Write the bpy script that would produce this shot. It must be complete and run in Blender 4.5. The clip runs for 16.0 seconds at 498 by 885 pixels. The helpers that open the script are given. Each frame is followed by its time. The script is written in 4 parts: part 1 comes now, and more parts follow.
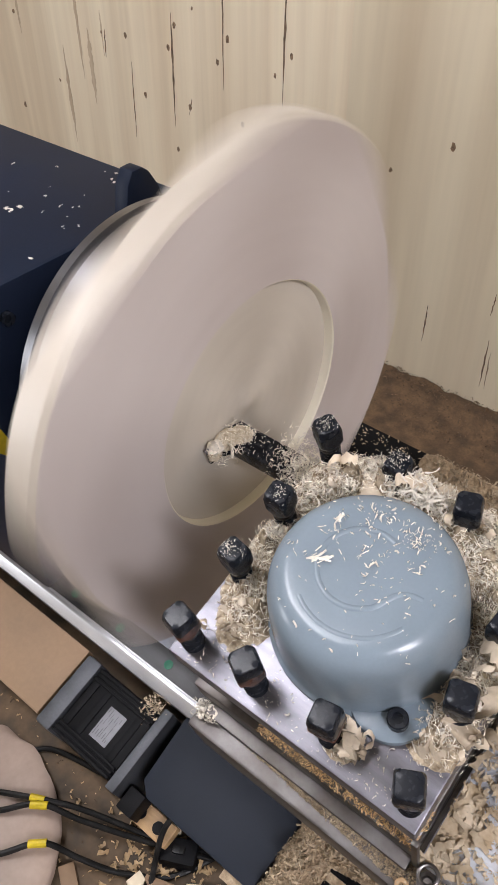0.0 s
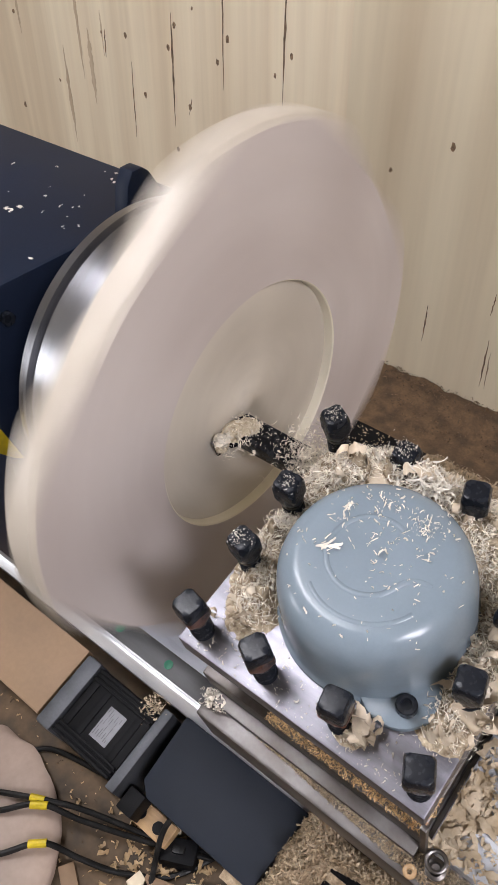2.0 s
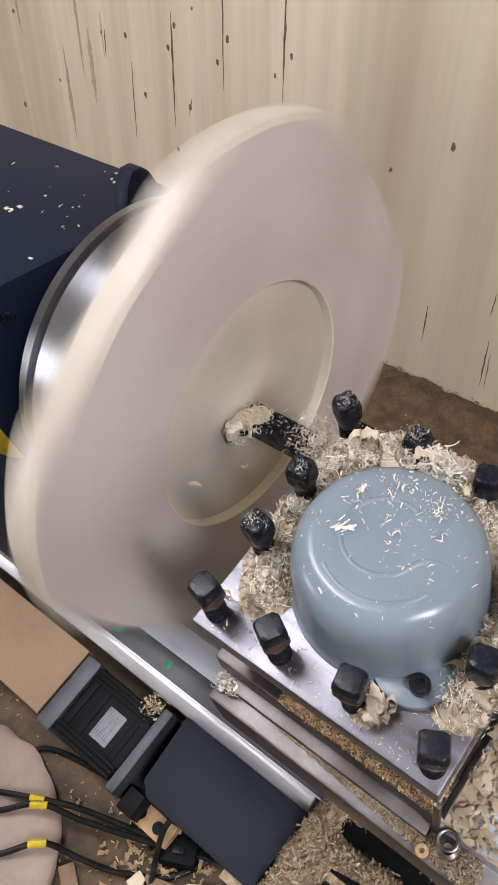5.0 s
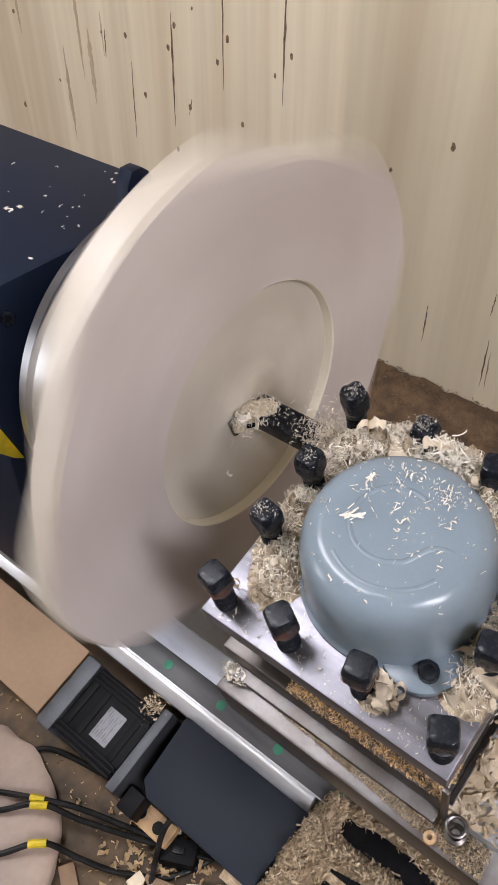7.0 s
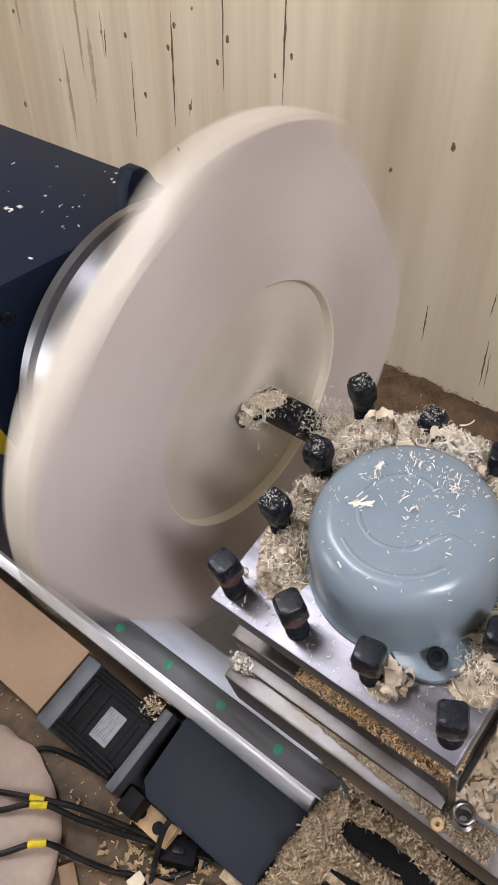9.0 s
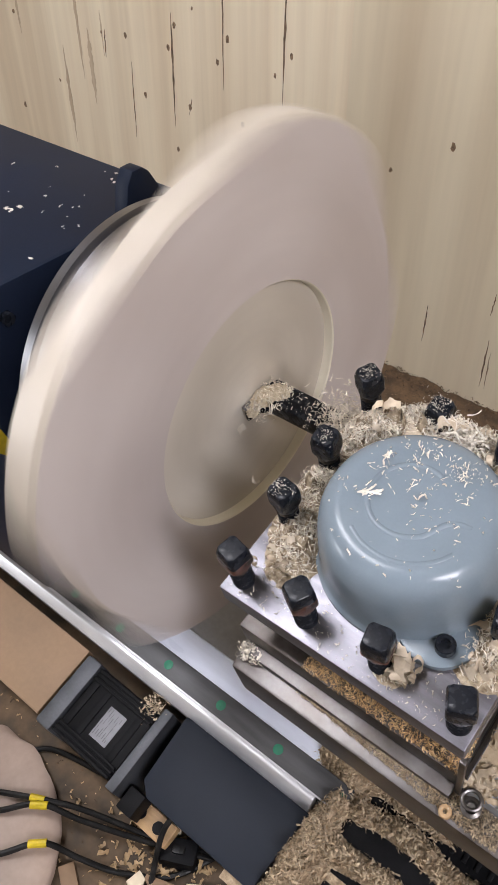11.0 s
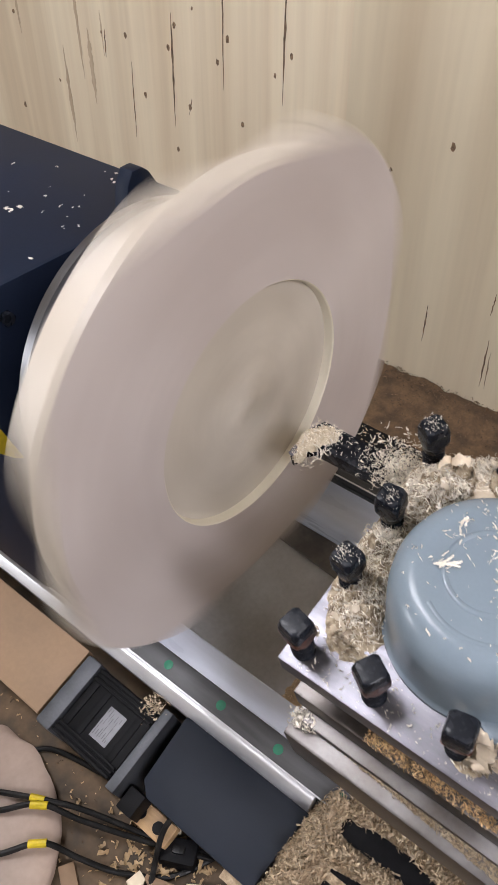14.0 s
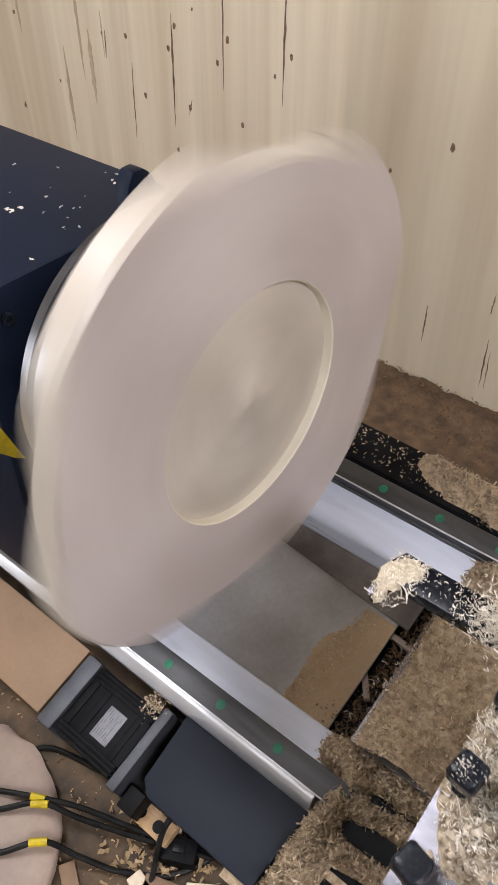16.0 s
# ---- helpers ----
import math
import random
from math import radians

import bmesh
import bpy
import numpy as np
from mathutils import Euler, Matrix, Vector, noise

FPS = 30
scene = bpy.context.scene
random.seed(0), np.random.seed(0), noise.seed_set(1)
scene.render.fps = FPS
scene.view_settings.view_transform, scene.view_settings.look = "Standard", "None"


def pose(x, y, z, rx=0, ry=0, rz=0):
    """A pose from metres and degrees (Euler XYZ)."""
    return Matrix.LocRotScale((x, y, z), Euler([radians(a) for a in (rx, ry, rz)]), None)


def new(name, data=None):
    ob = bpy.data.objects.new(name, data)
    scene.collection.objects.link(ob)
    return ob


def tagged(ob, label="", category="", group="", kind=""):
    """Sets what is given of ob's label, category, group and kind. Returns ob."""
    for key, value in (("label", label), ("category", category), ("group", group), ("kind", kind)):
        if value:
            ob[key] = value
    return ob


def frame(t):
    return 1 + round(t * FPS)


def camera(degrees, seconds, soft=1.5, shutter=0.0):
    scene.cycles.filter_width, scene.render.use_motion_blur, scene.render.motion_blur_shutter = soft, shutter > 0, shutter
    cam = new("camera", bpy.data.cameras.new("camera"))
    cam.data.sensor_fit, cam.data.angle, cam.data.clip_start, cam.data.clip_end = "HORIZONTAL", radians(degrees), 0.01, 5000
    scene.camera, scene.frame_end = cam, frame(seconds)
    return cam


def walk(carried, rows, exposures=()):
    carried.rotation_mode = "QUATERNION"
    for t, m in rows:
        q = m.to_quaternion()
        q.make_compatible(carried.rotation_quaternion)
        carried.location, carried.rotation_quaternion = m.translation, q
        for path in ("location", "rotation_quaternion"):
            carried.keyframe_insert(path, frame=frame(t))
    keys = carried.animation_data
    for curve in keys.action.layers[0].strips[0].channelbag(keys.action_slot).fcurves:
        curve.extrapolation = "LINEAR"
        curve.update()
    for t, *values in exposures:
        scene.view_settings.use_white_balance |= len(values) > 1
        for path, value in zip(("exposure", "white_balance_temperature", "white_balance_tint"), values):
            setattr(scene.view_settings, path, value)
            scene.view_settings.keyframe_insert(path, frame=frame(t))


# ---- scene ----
# The whole place is a bench CNC wood lathe with a slanted bed; machine space: x along the bed, z square to the bed, origin on the spindle at the blank's face.
H = 1.32
TILT = 15.5
MACH = pose(0, 0, H, TILT, 0, 0)
cam = camera(35.6, 16.0, 1.5, 0.42)
CAM_M = Matrix(((0.77357, -0.42414, 0.47085, 0.30260), (0.60921, 0.70234, -0.36822, -0.25514),
                (-0.17452, 0.57169, 0.80170, 0.48900), (0, 0, 0, 1)))
CAM = MACH @ CAM_M
walk(cam, [(0.0, CAM), (14.4, CAM), (15.2, CAM @ Matrix.Translation((0, 0, 0.0012))), (16.0, CAM @ Matrix.Translation((0, 0, 0.0024)))],
     exposures=[(0.0, 0.0), (13.5, 0.0), (15.3, 0.06), (16.0, 0.0)])

# ---------------------------------------------------------------- light
world = bpy.data.worlds.new("world")
world.use_nodes = True
scene.world = world
world.node_tree.nodes["Background"].inputs[0].default_value = (0.9, 0.93, 1.0, 1)
world.node_tree.nodes["Background"].inputs[1].default_value = 0.02
scene.view_settings.exposure = 0.0


def ceiling_lamp(x, y, sx, sy, watts, colour=(1.0, 0.98, 1.09)):
    d = bpy.data.lights.new("ceiling_lamp_light", "AREA")
    d.shape, d.size, d.size_y, d.energy, d.color = "RECTANGLE", sx, sy, watts, colour
    o = new("ceiling_lamp_light", d)
    o.matrix_world = pose(x, y, 2.50)
    return o


ceiling_lamp(1.40, -0.78, 0.9, 0.25, 29)
ceiling_lamp(-0.50, -0.44, 0.9, 0.25, 10.5)


def window_light(watts):
    """Daylight in the opening of the west window."""
    d = bpy.data.lights.new("window_light", "AREA")
    d.shape, d.size, d.size_y, d.energy, d.color = "RECTANGLE", 0.9, 0.9, watts, (0.97, 0.985, 1.03)
    new("window_light", d).matrix_world = pose(-2.53, -2.45, 1.50, 0, -90, 0)


window_light(30)


# ---------------------------------------------------------------- materials
def mat(name, base, rough=0.5, metal=0.0, var=0.15, scale=30.0, bump=0.1, bscale=200.0, stretch=(1, 1, 1), second=None, coat=0.0, spec=0.5, rand=0.0, detail=4.0, rv=0.1):
    """Two scales of colour change, roughness change and fine relief, in object space."""
    m = bpy.data.materials.new(name)
    m.use_nodes = True
    nt = m.node_tree
    n, l = nt.nodes, nt.links
    b = n["Principled BSDF"]
    b.inputs["Metallic"].default_value = metal
    b.inputs["Specular IOR Level"].default_value = spec
    b.inputs["Coat Weight"].default_value = coat
    tc = n.new("ShaderNodeTexCoord")
    mp = n.new("ShaderNodeMapping")
    mp.inputs["Scale"].default_value = stretch
    l.new(tc.outputs["Object"], mp.inputs["Vector"])
    n1 = n.new("ShaderNodeTexNoise")
    n1.inputs["Scale"].default_value, n1.inputs["Detail"].default_value = scale, detail
    n2 = n.new("ShaderNodeTexNoise")
    n2.inputs["Scale"].default_value, n2.inputs["Detail"].default_value = bscale, 3
    l.new(mp.outputs[0], n1.inputs["Vector"])
    l.new(mp.outputs[0], n2.inputs["Vector"])
    ramp = n.new("ShaderNodeValToRGB")
    lo = second or tuple(c * (1 - 2 * var) for c in base)
    hi = base if second else tuple(min(1, c * (1 + var)) for c in base)
    ramp.color_ramp.elements[0].position, ramp.color_ramp.elements[1].position = 0.36, 0.64
    ramp.color_ramp.elements[0].color, ramp.color_ramp.elements[1].color = (*lo, 1), (*hi, 1)
    l.new(n1.outputs["Fac"], ramp.inputs[0])
    mix = n.new("ShaderNodeMix")
    mix.data_type, mix.blend_type = "RGBA", "MULTIPLY"
    mix.inputs["Factor"].default_value = 1.0
    r2 = n.new("ShaderNodeMapRange")
    r2.inputs["To Min"].default_value, r2.inputs["To Max"].default_value = 1 - var * 1.2, 1 + var * 0.8
    l.new(n2.outputs["Fac"], r2.inputs["Value"])
    l.new(ramp.outputs[0], mix.inputs["A"])
    l.new(r2.outputs[0], mix.inputs["B"])
    last = mix.outputs["Result"]
    if rand:
        for src in ("obj", "isl"):
            g = n.new("ShaderNodeObjectInfo" if src == "obj" else "ShaderNodeNewGeometry")
            r3 = n.new("ShaderNodeMapRange")
            r3.inputs["To Min"].default_value, r3.inputs["To Max"].default_value = 1 - rand, 1 + rand * 0.6
            l.new(g.outputs["Random" if src == "obj" else "Random Per Island"], r3.inputs["Value"])
            mx = n.new("ShaderNodeMix")
            mx.data_type, mx.blend_type = "RGBA", "MULTIPLY"
            mx.inputs["Factor"].default_value = 1.0
            l.new(last, mx.inputs["A"])
            l.new(r3.outputs[0], mx.inputs["B"])
            last = mx.outputs["Result"]
    l.new(last, b.inputs["Base Color"])
    rr = n.new("ShaderNodeMapRange")
    rr.inputs["To Min"].default_value, rr.inputs["To Max"].default_value = max(0.02, rough - rv), min(1, rough + rv)
    l.new(n1.outputs["Fac"], rr.inputs["Value"])
    l.new(rr.outputs[0], b.inputs["Roughness"])
    bp = n.new("ShaderNodeBump")
    bp.inputs["Strength"].default_value, bp.inputs["Distance"].default_value = bump, 0.001
    l.new(n2.outputs["Fac"], bp.inputs["Height"])
    l.new(bp.outputs[0], b.inputs["Normal"])
    return m


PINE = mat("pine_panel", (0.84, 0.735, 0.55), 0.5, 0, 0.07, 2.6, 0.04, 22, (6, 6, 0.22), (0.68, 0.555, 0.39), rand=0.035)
# plainer grain of the right-hand planks; the darker tone stands for soft shade
PINE_PLAIN_SHADED = mat("shaded_plain_sawn_pine", (0.72, 0.625, 0.455), 0.5, 0, 0.06, 2.0, 0.05, 18, (5, 5, 0.25), (0.56, 0.46, 0.32), rand=0.03)
KNOT = mat("knot", (0.22, 0.14, 0.08), 0.7, 0, 0.3, 200, 0.2, 600)
CRACK = mat("drying_crack", (0.20, 0.13, 0.08), 0.9, 0, 0.3, 100, 0.2, 400)
STAIN = mat("grey_stain", (0.55, 0.425, 0.29), 0.6, 0, 0.18, 14, 0.1, 120, (4, 4, 0.4), (0.42, 0.31, 0.20))
PLASTER = mat("plaster", (0.72, 0.68, 0.62), 0.85, 0, 0.08, 3, 0.2, 120)
CONCRETE = mat("concrete", (0.32, 0.30, 0.28), 0.85, 0, 0.15, 4, 0.3, 90)
BENCH = mat("bench_board", (0.125, 0.080, 0.042), 0.7, 0, 0.34, 26, 0.3, 130, (1, 1, 1), (0.045, 0.03, 0.016))
BLANK = mat("turned_wood", (0.655, 0.59, 0.562), 0.40, 0, 0.09, 9, 0.05, 120, (1, 1, 1), (0.525, 0.46, 0.432))
BLANK_RIM = mat("sawn_wood", (0.64, 0.575, 0.485), 0.3, 0, 0.16, 18, 0.15, 160, (1, 4, 4), (0.42, 0.37, 0.305))
EDGE = mat("fresh_cut_edge", (0.86, 0.80, 0.65), 0.45, 0, 0.06, 30, 0.1, 200)
RECESS = mat("fresh_cut_wood", (0.67, 0.61, 0.525), 0.34, 0, 0.08, 16, 0.05, 160, (1, 1, 1), (0.54, 0.485, 0.41))
NAVY = mat("navy_paint", (0.008, 0.014, 0.032), 0.5, 0, 0.12, 6, 0.06, 500, spec=0.2)
SLATE = mat("slate_paint", (0.012, 0.017, 0.028), 0.55, 0, 0.12, 8, 0.12, 900, spec=0.25)
STEEL = mat("ground_steel", (0.25, 0.245, 0.275), 0.40, 1, 0.18, 14, 0.10, 400, (1, 8, 8))
WORN = mat("worn_steel", (0.20, 0.19, 0.187), 0.38, 1, 0.16, 30, 0.08, 300, (1, 1, 1), (0.12, 0.108, 0.10))
POLISHED = mat("polished_steel", (0.66, 0.66, 0.68), 0.34, 0.6, 0.06, 10, 0.05, 300, (1, 6, 6))
RAILM = mat("rail_steel", (0.085, 0.085, 0.087), 0.5, 0.6, 0.12, 16, 0.06, 400, (1, 6, 6))
CHUCKM = mat("turned_steel", (0.30, 0.30, 0.32), 0.30, 1, 0.12, 20, 0.06, 300, (1, 1, 1))
# machined steel beams: the bright lamp reflection is put into this blue-white colour
BEDSHEEN = mat("pale_bed_sheen", (0.68, 0.72, 0.83), 0.30, 0, 0.04, 12, 0.04, 300, (1, 6, 6))
GREEN = mat("green_plug", (0.01, 0.16, 0.085), 0.5, 0, 0.15, 80, 0.1, 500)
BLACKBOLT = mat("black_oxide", (0.012, 0.014, 0.019), 0.27, 0, 0.2, 160, 0.06, 500, spec=0.22, rv=0.04)
BLACKRUST = mat("brown_worn_oxide", (0.14, 0.056, 0.034), 0.34, 0.25, 0.35, 120, 0.2, 500, (1, 1, 1), (0.03, 0.025, 0.025))
BLACK = mat("black_plastic", (0.006, 0.006, 0.007), 0.55, 0, 0.25, 40, 0.15, 500, spec=0.12)
RUBBER = mat("cable_rubber", (0.010, 0.0095, 0.009), 0.42, 0, 0.25, 60, 0.1, 400, spec=0.22)
YELLOW = mat("yellow_tape", (0.62, 0.46, 0.012), 0.5, 0, 0.15, 50, 0.1, 300)
ALU = mat("cast_aluminium", (0.085, 0.090, 0.100), 0.5, 0.4, 0.15, 25, 0.15, 400)
CAPBLUE = mat("blue_grey_enamel", (0.205, 0.255, 0.300), 0.25, 0.0, 0.05, 14, 0.04, 500, spec=0.45, rv=0.03)
PAPER = mat("label_paper", (0.24, 0.24, 0.26), 0.6, 0, 0.06, 60, 0.05, 300)
INK = mat("label_ink", (0.12, 0.12, 0.13), 0.6, 0, 0.1, 60, 0.05, 300)
BEIGE = mat("beige_board", (0.27, 0.172, 0.098), 0.6, 0, 0.10, 6, 0.05, 200)
PLY = mat("plywood_bracket", (0.50, 0.32, 0.16), 0.6, 0, 0.15, 15, 0.1, 200, (1, 6, 1))
TAN = mat("tan_film", (0.56, 0.41, 0.25), 0.7, 0, 0.15, 12, 0.3, 300, (1, 1, 1), (0.45, 0.32, 0.19))
# brown sawdust behind the lathe, darkened in colour for the shade there
SHADEDUST = mat("shaded_sawdust", (0.17, 0.105, 0.055), 0.9, 0, 0.3, 40, 0.8, 300, (1, 1, 1), (0.08, 0.05, 0.028))
FLAKE = mat("broad_wood_flake", (0.64, 0.545, 0.42), 0.6, 0, 0.14, 60, 0.3, 400, (1, 1, 1), (0.50, 0.41, 0.30), rand=0.2)
# the brown shavings again, with the bench's shade put into the colour
SHADECHIP = mat("shaded_shavings", (0.20, 0.125, 0.068), 0.8, 0, 0.2, 90, 0.2, 500, rand=0.4)
TANFLAKE = mat("tan_wood_flake", (0.72, 0.60, 0.44), 0.65, 0, 0.15, 80, 0.2, 400, (1, 1, 1), (0.46, 0.35, 0.22), rand=0.25)
CAKE = mat("matted_shavings", (0.78, 0.69, 0.53), 0.75, 0, 0.16, 320, 1.0, 900, (1, 1, 1), (0.58, 0.48, 0.33))
BROWNCHIP = mat("brown_chips", (0.30, 0.19, 0.10), 0.75, 0, 0.2, 90, 0.2, 500, (1, 1, 1), (0.17, 0.10, 0.05), rand=0.4)
SACK = mat("pale_plastic", (0.38, 0.29, 0.235), 0.42, 0, 0.10, 12, 0.08, 200)
SHAVE = mat("pale_shavings", (0.88, 0.81, 0.69), 0.65, 0, 0.10, 90, 0.2, 500, rand=0.24)
WHITECHIP = mat("white_wood_chips", (0.80, 0.745, 0.65), 0.6, 0, 0.08, 120, 0.2, 500, rand=0.12)
DUSTY = mat("brown_shavings", (0.72, 0.58, 0.40), 0.75, 0, 0.2, 90, 0.2, 500, (1, 1, 1), (0.48, 0.355, 0.22), rand=0.42)
GOLD = mat("golden_shavings", (0.74, 0.53, 0.29), 0.7, 0, 0.2, 120, 0.2, 500, (1, 1, 1), (0.54, 0.35, 0.17), rand=0.35)
DUST = mat("sawdust_bed", (0.52, 0.40, 0.265), 0.9, 0, 0.3, 150, 0.9, 520, (1, 1, 1), (0.30, 0.215, 0.13))
# sawdust bed; its dark second colour paints the shaded gaps between shavings
GAPDUST = mat("shaded_gap_sawdust", (0.54, 0.45, 0.32), 0.9, 0, 0.25, 260, 0.9, 700, (1, 1, 1), (0.20, 0.145, 0.09))
WINGM = mat("grey_blue_slide_paint", (0.58, 0.60, 0.65), 0.38, 0.3, 0.14, 20, 0.08, 300)
CHUTE = mat("dusty_sheet_metal", (0.56, 0.56, 0.57), 0.38, 0.1, 0.14, 9, 0.06, 200, (1, 1, 1), (0.40, 0.38, 0.36))
BEDSIDE = mat("dusty_brown_side", (0.21, 0.175, 0.145), 0.6, 0, 0.2, 14, 0.1, 200)
GLASS = bpy.data.materials.new("window_glass")
GLASS.use_nodes = True
GLASS.node_tree.nodes["Principled BSDF"].inputs["Transmission Weight"].default_value = 1.0
GLASS.node_tree.nodes["Principled BSDF"].inputs["Roughness"].default_value = 0.02
LAMP = bpy.data.materials.new("lamp_diffuser")
LAMP.use_nodes = True
LAMP.node_tree.nodes["Principled BSDF"].inputs["Emission Color"].default_value = (1, 0.985, 0.97, 1)
LAMP.node_tree.nodes["Principled BSDF"].inputs["Emission Strength"].default_value = 8


# ---------------------------------------------------------------- mesh helpers
def smooth(me, angle=35):
    for p in me.polygons:
        p.use_smooth = True
    me.set_sharp_from_angle(angle=radians(angle))


def part(name, bm, material, parent=None, label="", m=None, sharp=35):
    me = bpy.data.meshes.new(name)
    bm.to_mesh(me)
    bm.free()
    me.materials.append(material)
    smooth(me, sharp)
    ob = new(name, me)
    if parent:
        ob.parent = parent
    if m:
        ob.matrix_basis = m
    return tagged(ob, label)


def share(name, me, parent, m):
    ob = new(name, me)
    ob.parent = parent
    ob.matrix_basis = m
    return ob


def thing(name, label, category, m=MACH, group="", kind=""):
    e = new(name)
    e.empty_display_size = 0.05
    e.matrix_world = m
    return tagged(e, label, category, group, kind)


def bevel(bm, w, seg=2, angle=30):
    es = [e for e in bm.edges if len(e.link_faces) == 2 and e.calc_face_angle(0) > radians(angle)]
    if w > 0:
        bmesh.ops.bevel(bm, geom=es, offset=w, segments=seg, affect="EDGES", profile=0.6)
    return bm


def box(x0, x1, y0, y1, z0, z1, b=0.001, bm=None, seg=2):
    t = bmesh.new()
    bmesh.ops.create_cube(t, size=1, matrix=Matrix.LocRotScale(((x0 + x1) / 2, (y0 + y1) / 2, (z0 + z1) / 2), None, (abs(x1 - x0), abs(y1 - y0), abs(z1 - z0))))
    bevel(t, b, seg)
    return join(bm, t) if bm else t


def join(a, b, m=None):
    """Adds the bmesh b to a."""
    me = bpy.data.meshes.new("tmp")
    if m:
        b.transform(m)
    b.to_mesh(me)
    b.free()
    a.from_mesh(me)
    bpy.data.meshes.remove(me)
    return a


def cyl(r0, r1, z0, z1, n=32, b=0.0, m=None, bm=None):
    t = bmesh.new()
    bmesh.ops.create_cone(t, cap_ends=True, segments=n, radius1=r0, radius2=r1, depth=z1 - z0, matrix=Matrix.Translation((0, 0, (z0 + z1) / 2)))
    bevel(t, b, 2, 50)
    if m:
        t.transform(m)
    return join(bm, t) if bm else t


ALONG_X = Matrix.Rotation(radians(90), 4, "Y")


def lathe_shape(profile, n=64, m=None):
    """A turned body from (radius, height) pairs."""
    t = bmesh.new()
    rings = []
    for r, z in profile:
        if r < 1e-6:
            rings.append([t.verts.new((0, 0, z))])
        else:
            rings.append([t.verts.new((r * math.cos(2 * math.pi * k / n), r * math.sin(2 * math.pi * k / n), z)) for k in range(n)])
    for a, b in zip(rings, rings[1:]):
        for k in range(n):
            q = [a[k % len(a)], a[(k + 1) % len(a)], b[(k + 1) % len(b)], b[k % len(b)]]
            q = list(dict.fromkeys(q))
            if len(q) > 2:
                t.faces.new(q)
    bmesh.ops.recalc_face_normals(t, faces=t.faces)
    if m:
        t.transform(m)
    return t


def prism(points, z0, z1, b=0.0, m=None):
    t = bmesh.new()
    vs = [t.verts.new((x, y, z0)) for x, y in points]
    f = t.faces.new(vs)
    ex = bmesh.ops.extrude_face_region(t, geom=[f])
    bmesh.ops.translate(t, verts=[v for v in ex["geom"] if isinstance(v, bmesh.types.BMVert)], vec=(0, 0, z1 - z0))
    bmesh.ops.recalc_face_normals(t, faces=t.faces)
    bevel(t, b)
    if m:
        t.transform(m)
    return t


def tube(points, r, n=10):
    """A round cable through points, smoothed."""
    pts = [Vector(p) for p in points]
    fine = []
    for i in range(len(pts) - 1):
        p0, p1, p2, p3 = pts[max(i - 1, 0)], pts[i], pts[i + 1], pts[min(i + 2, len(pts) - 1)]
        for k in range(8):
            u = k / 8
            fine.append(0.5 * ((2 * p1) + (p2 - p0) * u + (2 * p0 - 5 * p1 + 4 * p2 - p3) * u * u + (3 * p1 - p0 - 3 * p2 + p3) * u ** 3))
    fine.append(pts[-1])
    t = bmesh.new()
    rings = []
    up = Vector((0, 0, 1))
    for i, p in enumerate(fine):
        d = (fine[min(i + 1, len(fine) - 1)] - fine[max(i - 1, 0)]).normalized()
        s = d.cross(up)
        s = s.normalized() if s.length > 1e-4 else Vector((1, 0, 0))
        q = s.cross(d)
        rings.append([t.verts.new(p + r * (math.cos(a) * s + math.sin(a) * q)) for a in (2 * math.pi * k / n for k in range(n))])
    for a, b in zip(rings, rings[1:]):
        for k in range(n):
            t.faces.new((a[k], a[(k + 1) % n], b[(k + 1) % n], b[k]))
    t.faces.new(rings[0][::-1])
    t.faces.new(rings[-1])
    return t


def mound(x0, x1, y0, y1, height, res=0.004, rough=0.35, z=0.0, seed=0.0, freq=30):
    """A heap: a height field whose heights come from height(x, y), lumpy."""
    nx, ny = max(2, int((x1 - x0) / res)), max(2, int((y1 - y0) / res))
    t = bmesh.new()
    g = []
    for i in range(nx + 1):
        row = []
        for j in range(ny + 1):
            x, y = x0 + (x1 - x0) * i / nx, y0 + (y1 - y0) * j / ny
            h = height(x, y)
            k = 1 + rough * (noise.noise((x * freq, y * freq, seed)) + 0.6 * noise.noise((x * freq * 3, y * freq * 3, seed + 5)))
            row.append(t.verts.new((x, y, z + h * k)))
        g.append(row)
    for i in range(nx):
        for j in range(ny):
            t.faces.new((g[i][j], g[i + 1][j], g[i + 1][j + 1], g[i][j + 1]))
    return t


def curls(places, rng, lo=0.004, hi=0.012, width=0.25, turn=(0.5, 4.0), steps=6, flat=0.6):
    """Thin torn and curled wood shavings at the places: one strip each, with a ragged edge."""
    verts, faces = [], []
    for p in places:
        ln = rng.uniform(lo, hi)
        w = ln * width * rng.uniform(0.5, 1.5)
        tot = rng.uniform(*turn) * rng.choice((-1, 1))
        rot = Euler((rng.uniform(-flat, flat) * 1.5, rng.uniform(-flat, flat), rng.uniform(0, 6.283))).to_matrix()
        x = z = 0.0
        a = -tot / 2
        tw = rng.uniform(-1.2, 1.2) * w
        base = len(verts)
        pts = []
        for k in range(steps + 1):
            u = k / steps
            pts.append((x, -w * rng.uniform(0.15, 0.55) + tw * u * u, z))
            pts.append((x, w * rng.uniform(0.15, 0.55) + tw * u * u, z + w * rng.uniform(-0.15, 0.15)))
            x += ln / steps * math.cos(a)
            z += ln / steps * math.sin(a)
            a += tot / steps * (0.5 + u)
        cx = x / 2
        zmin = min(q[2] for q in pts)
        for q in pts:
            v = rot @ Vector((q[0] - cx, q[1], q[2] - zmin * 0.5))
            verts.append((p[0] + v.x, p[1] + v.y, p[2] + v.z))
        for k in range(steps):
            b = base + 2 * k
            faces.append((b, b + 2, b + 3, b + 1))
    return verts, faces


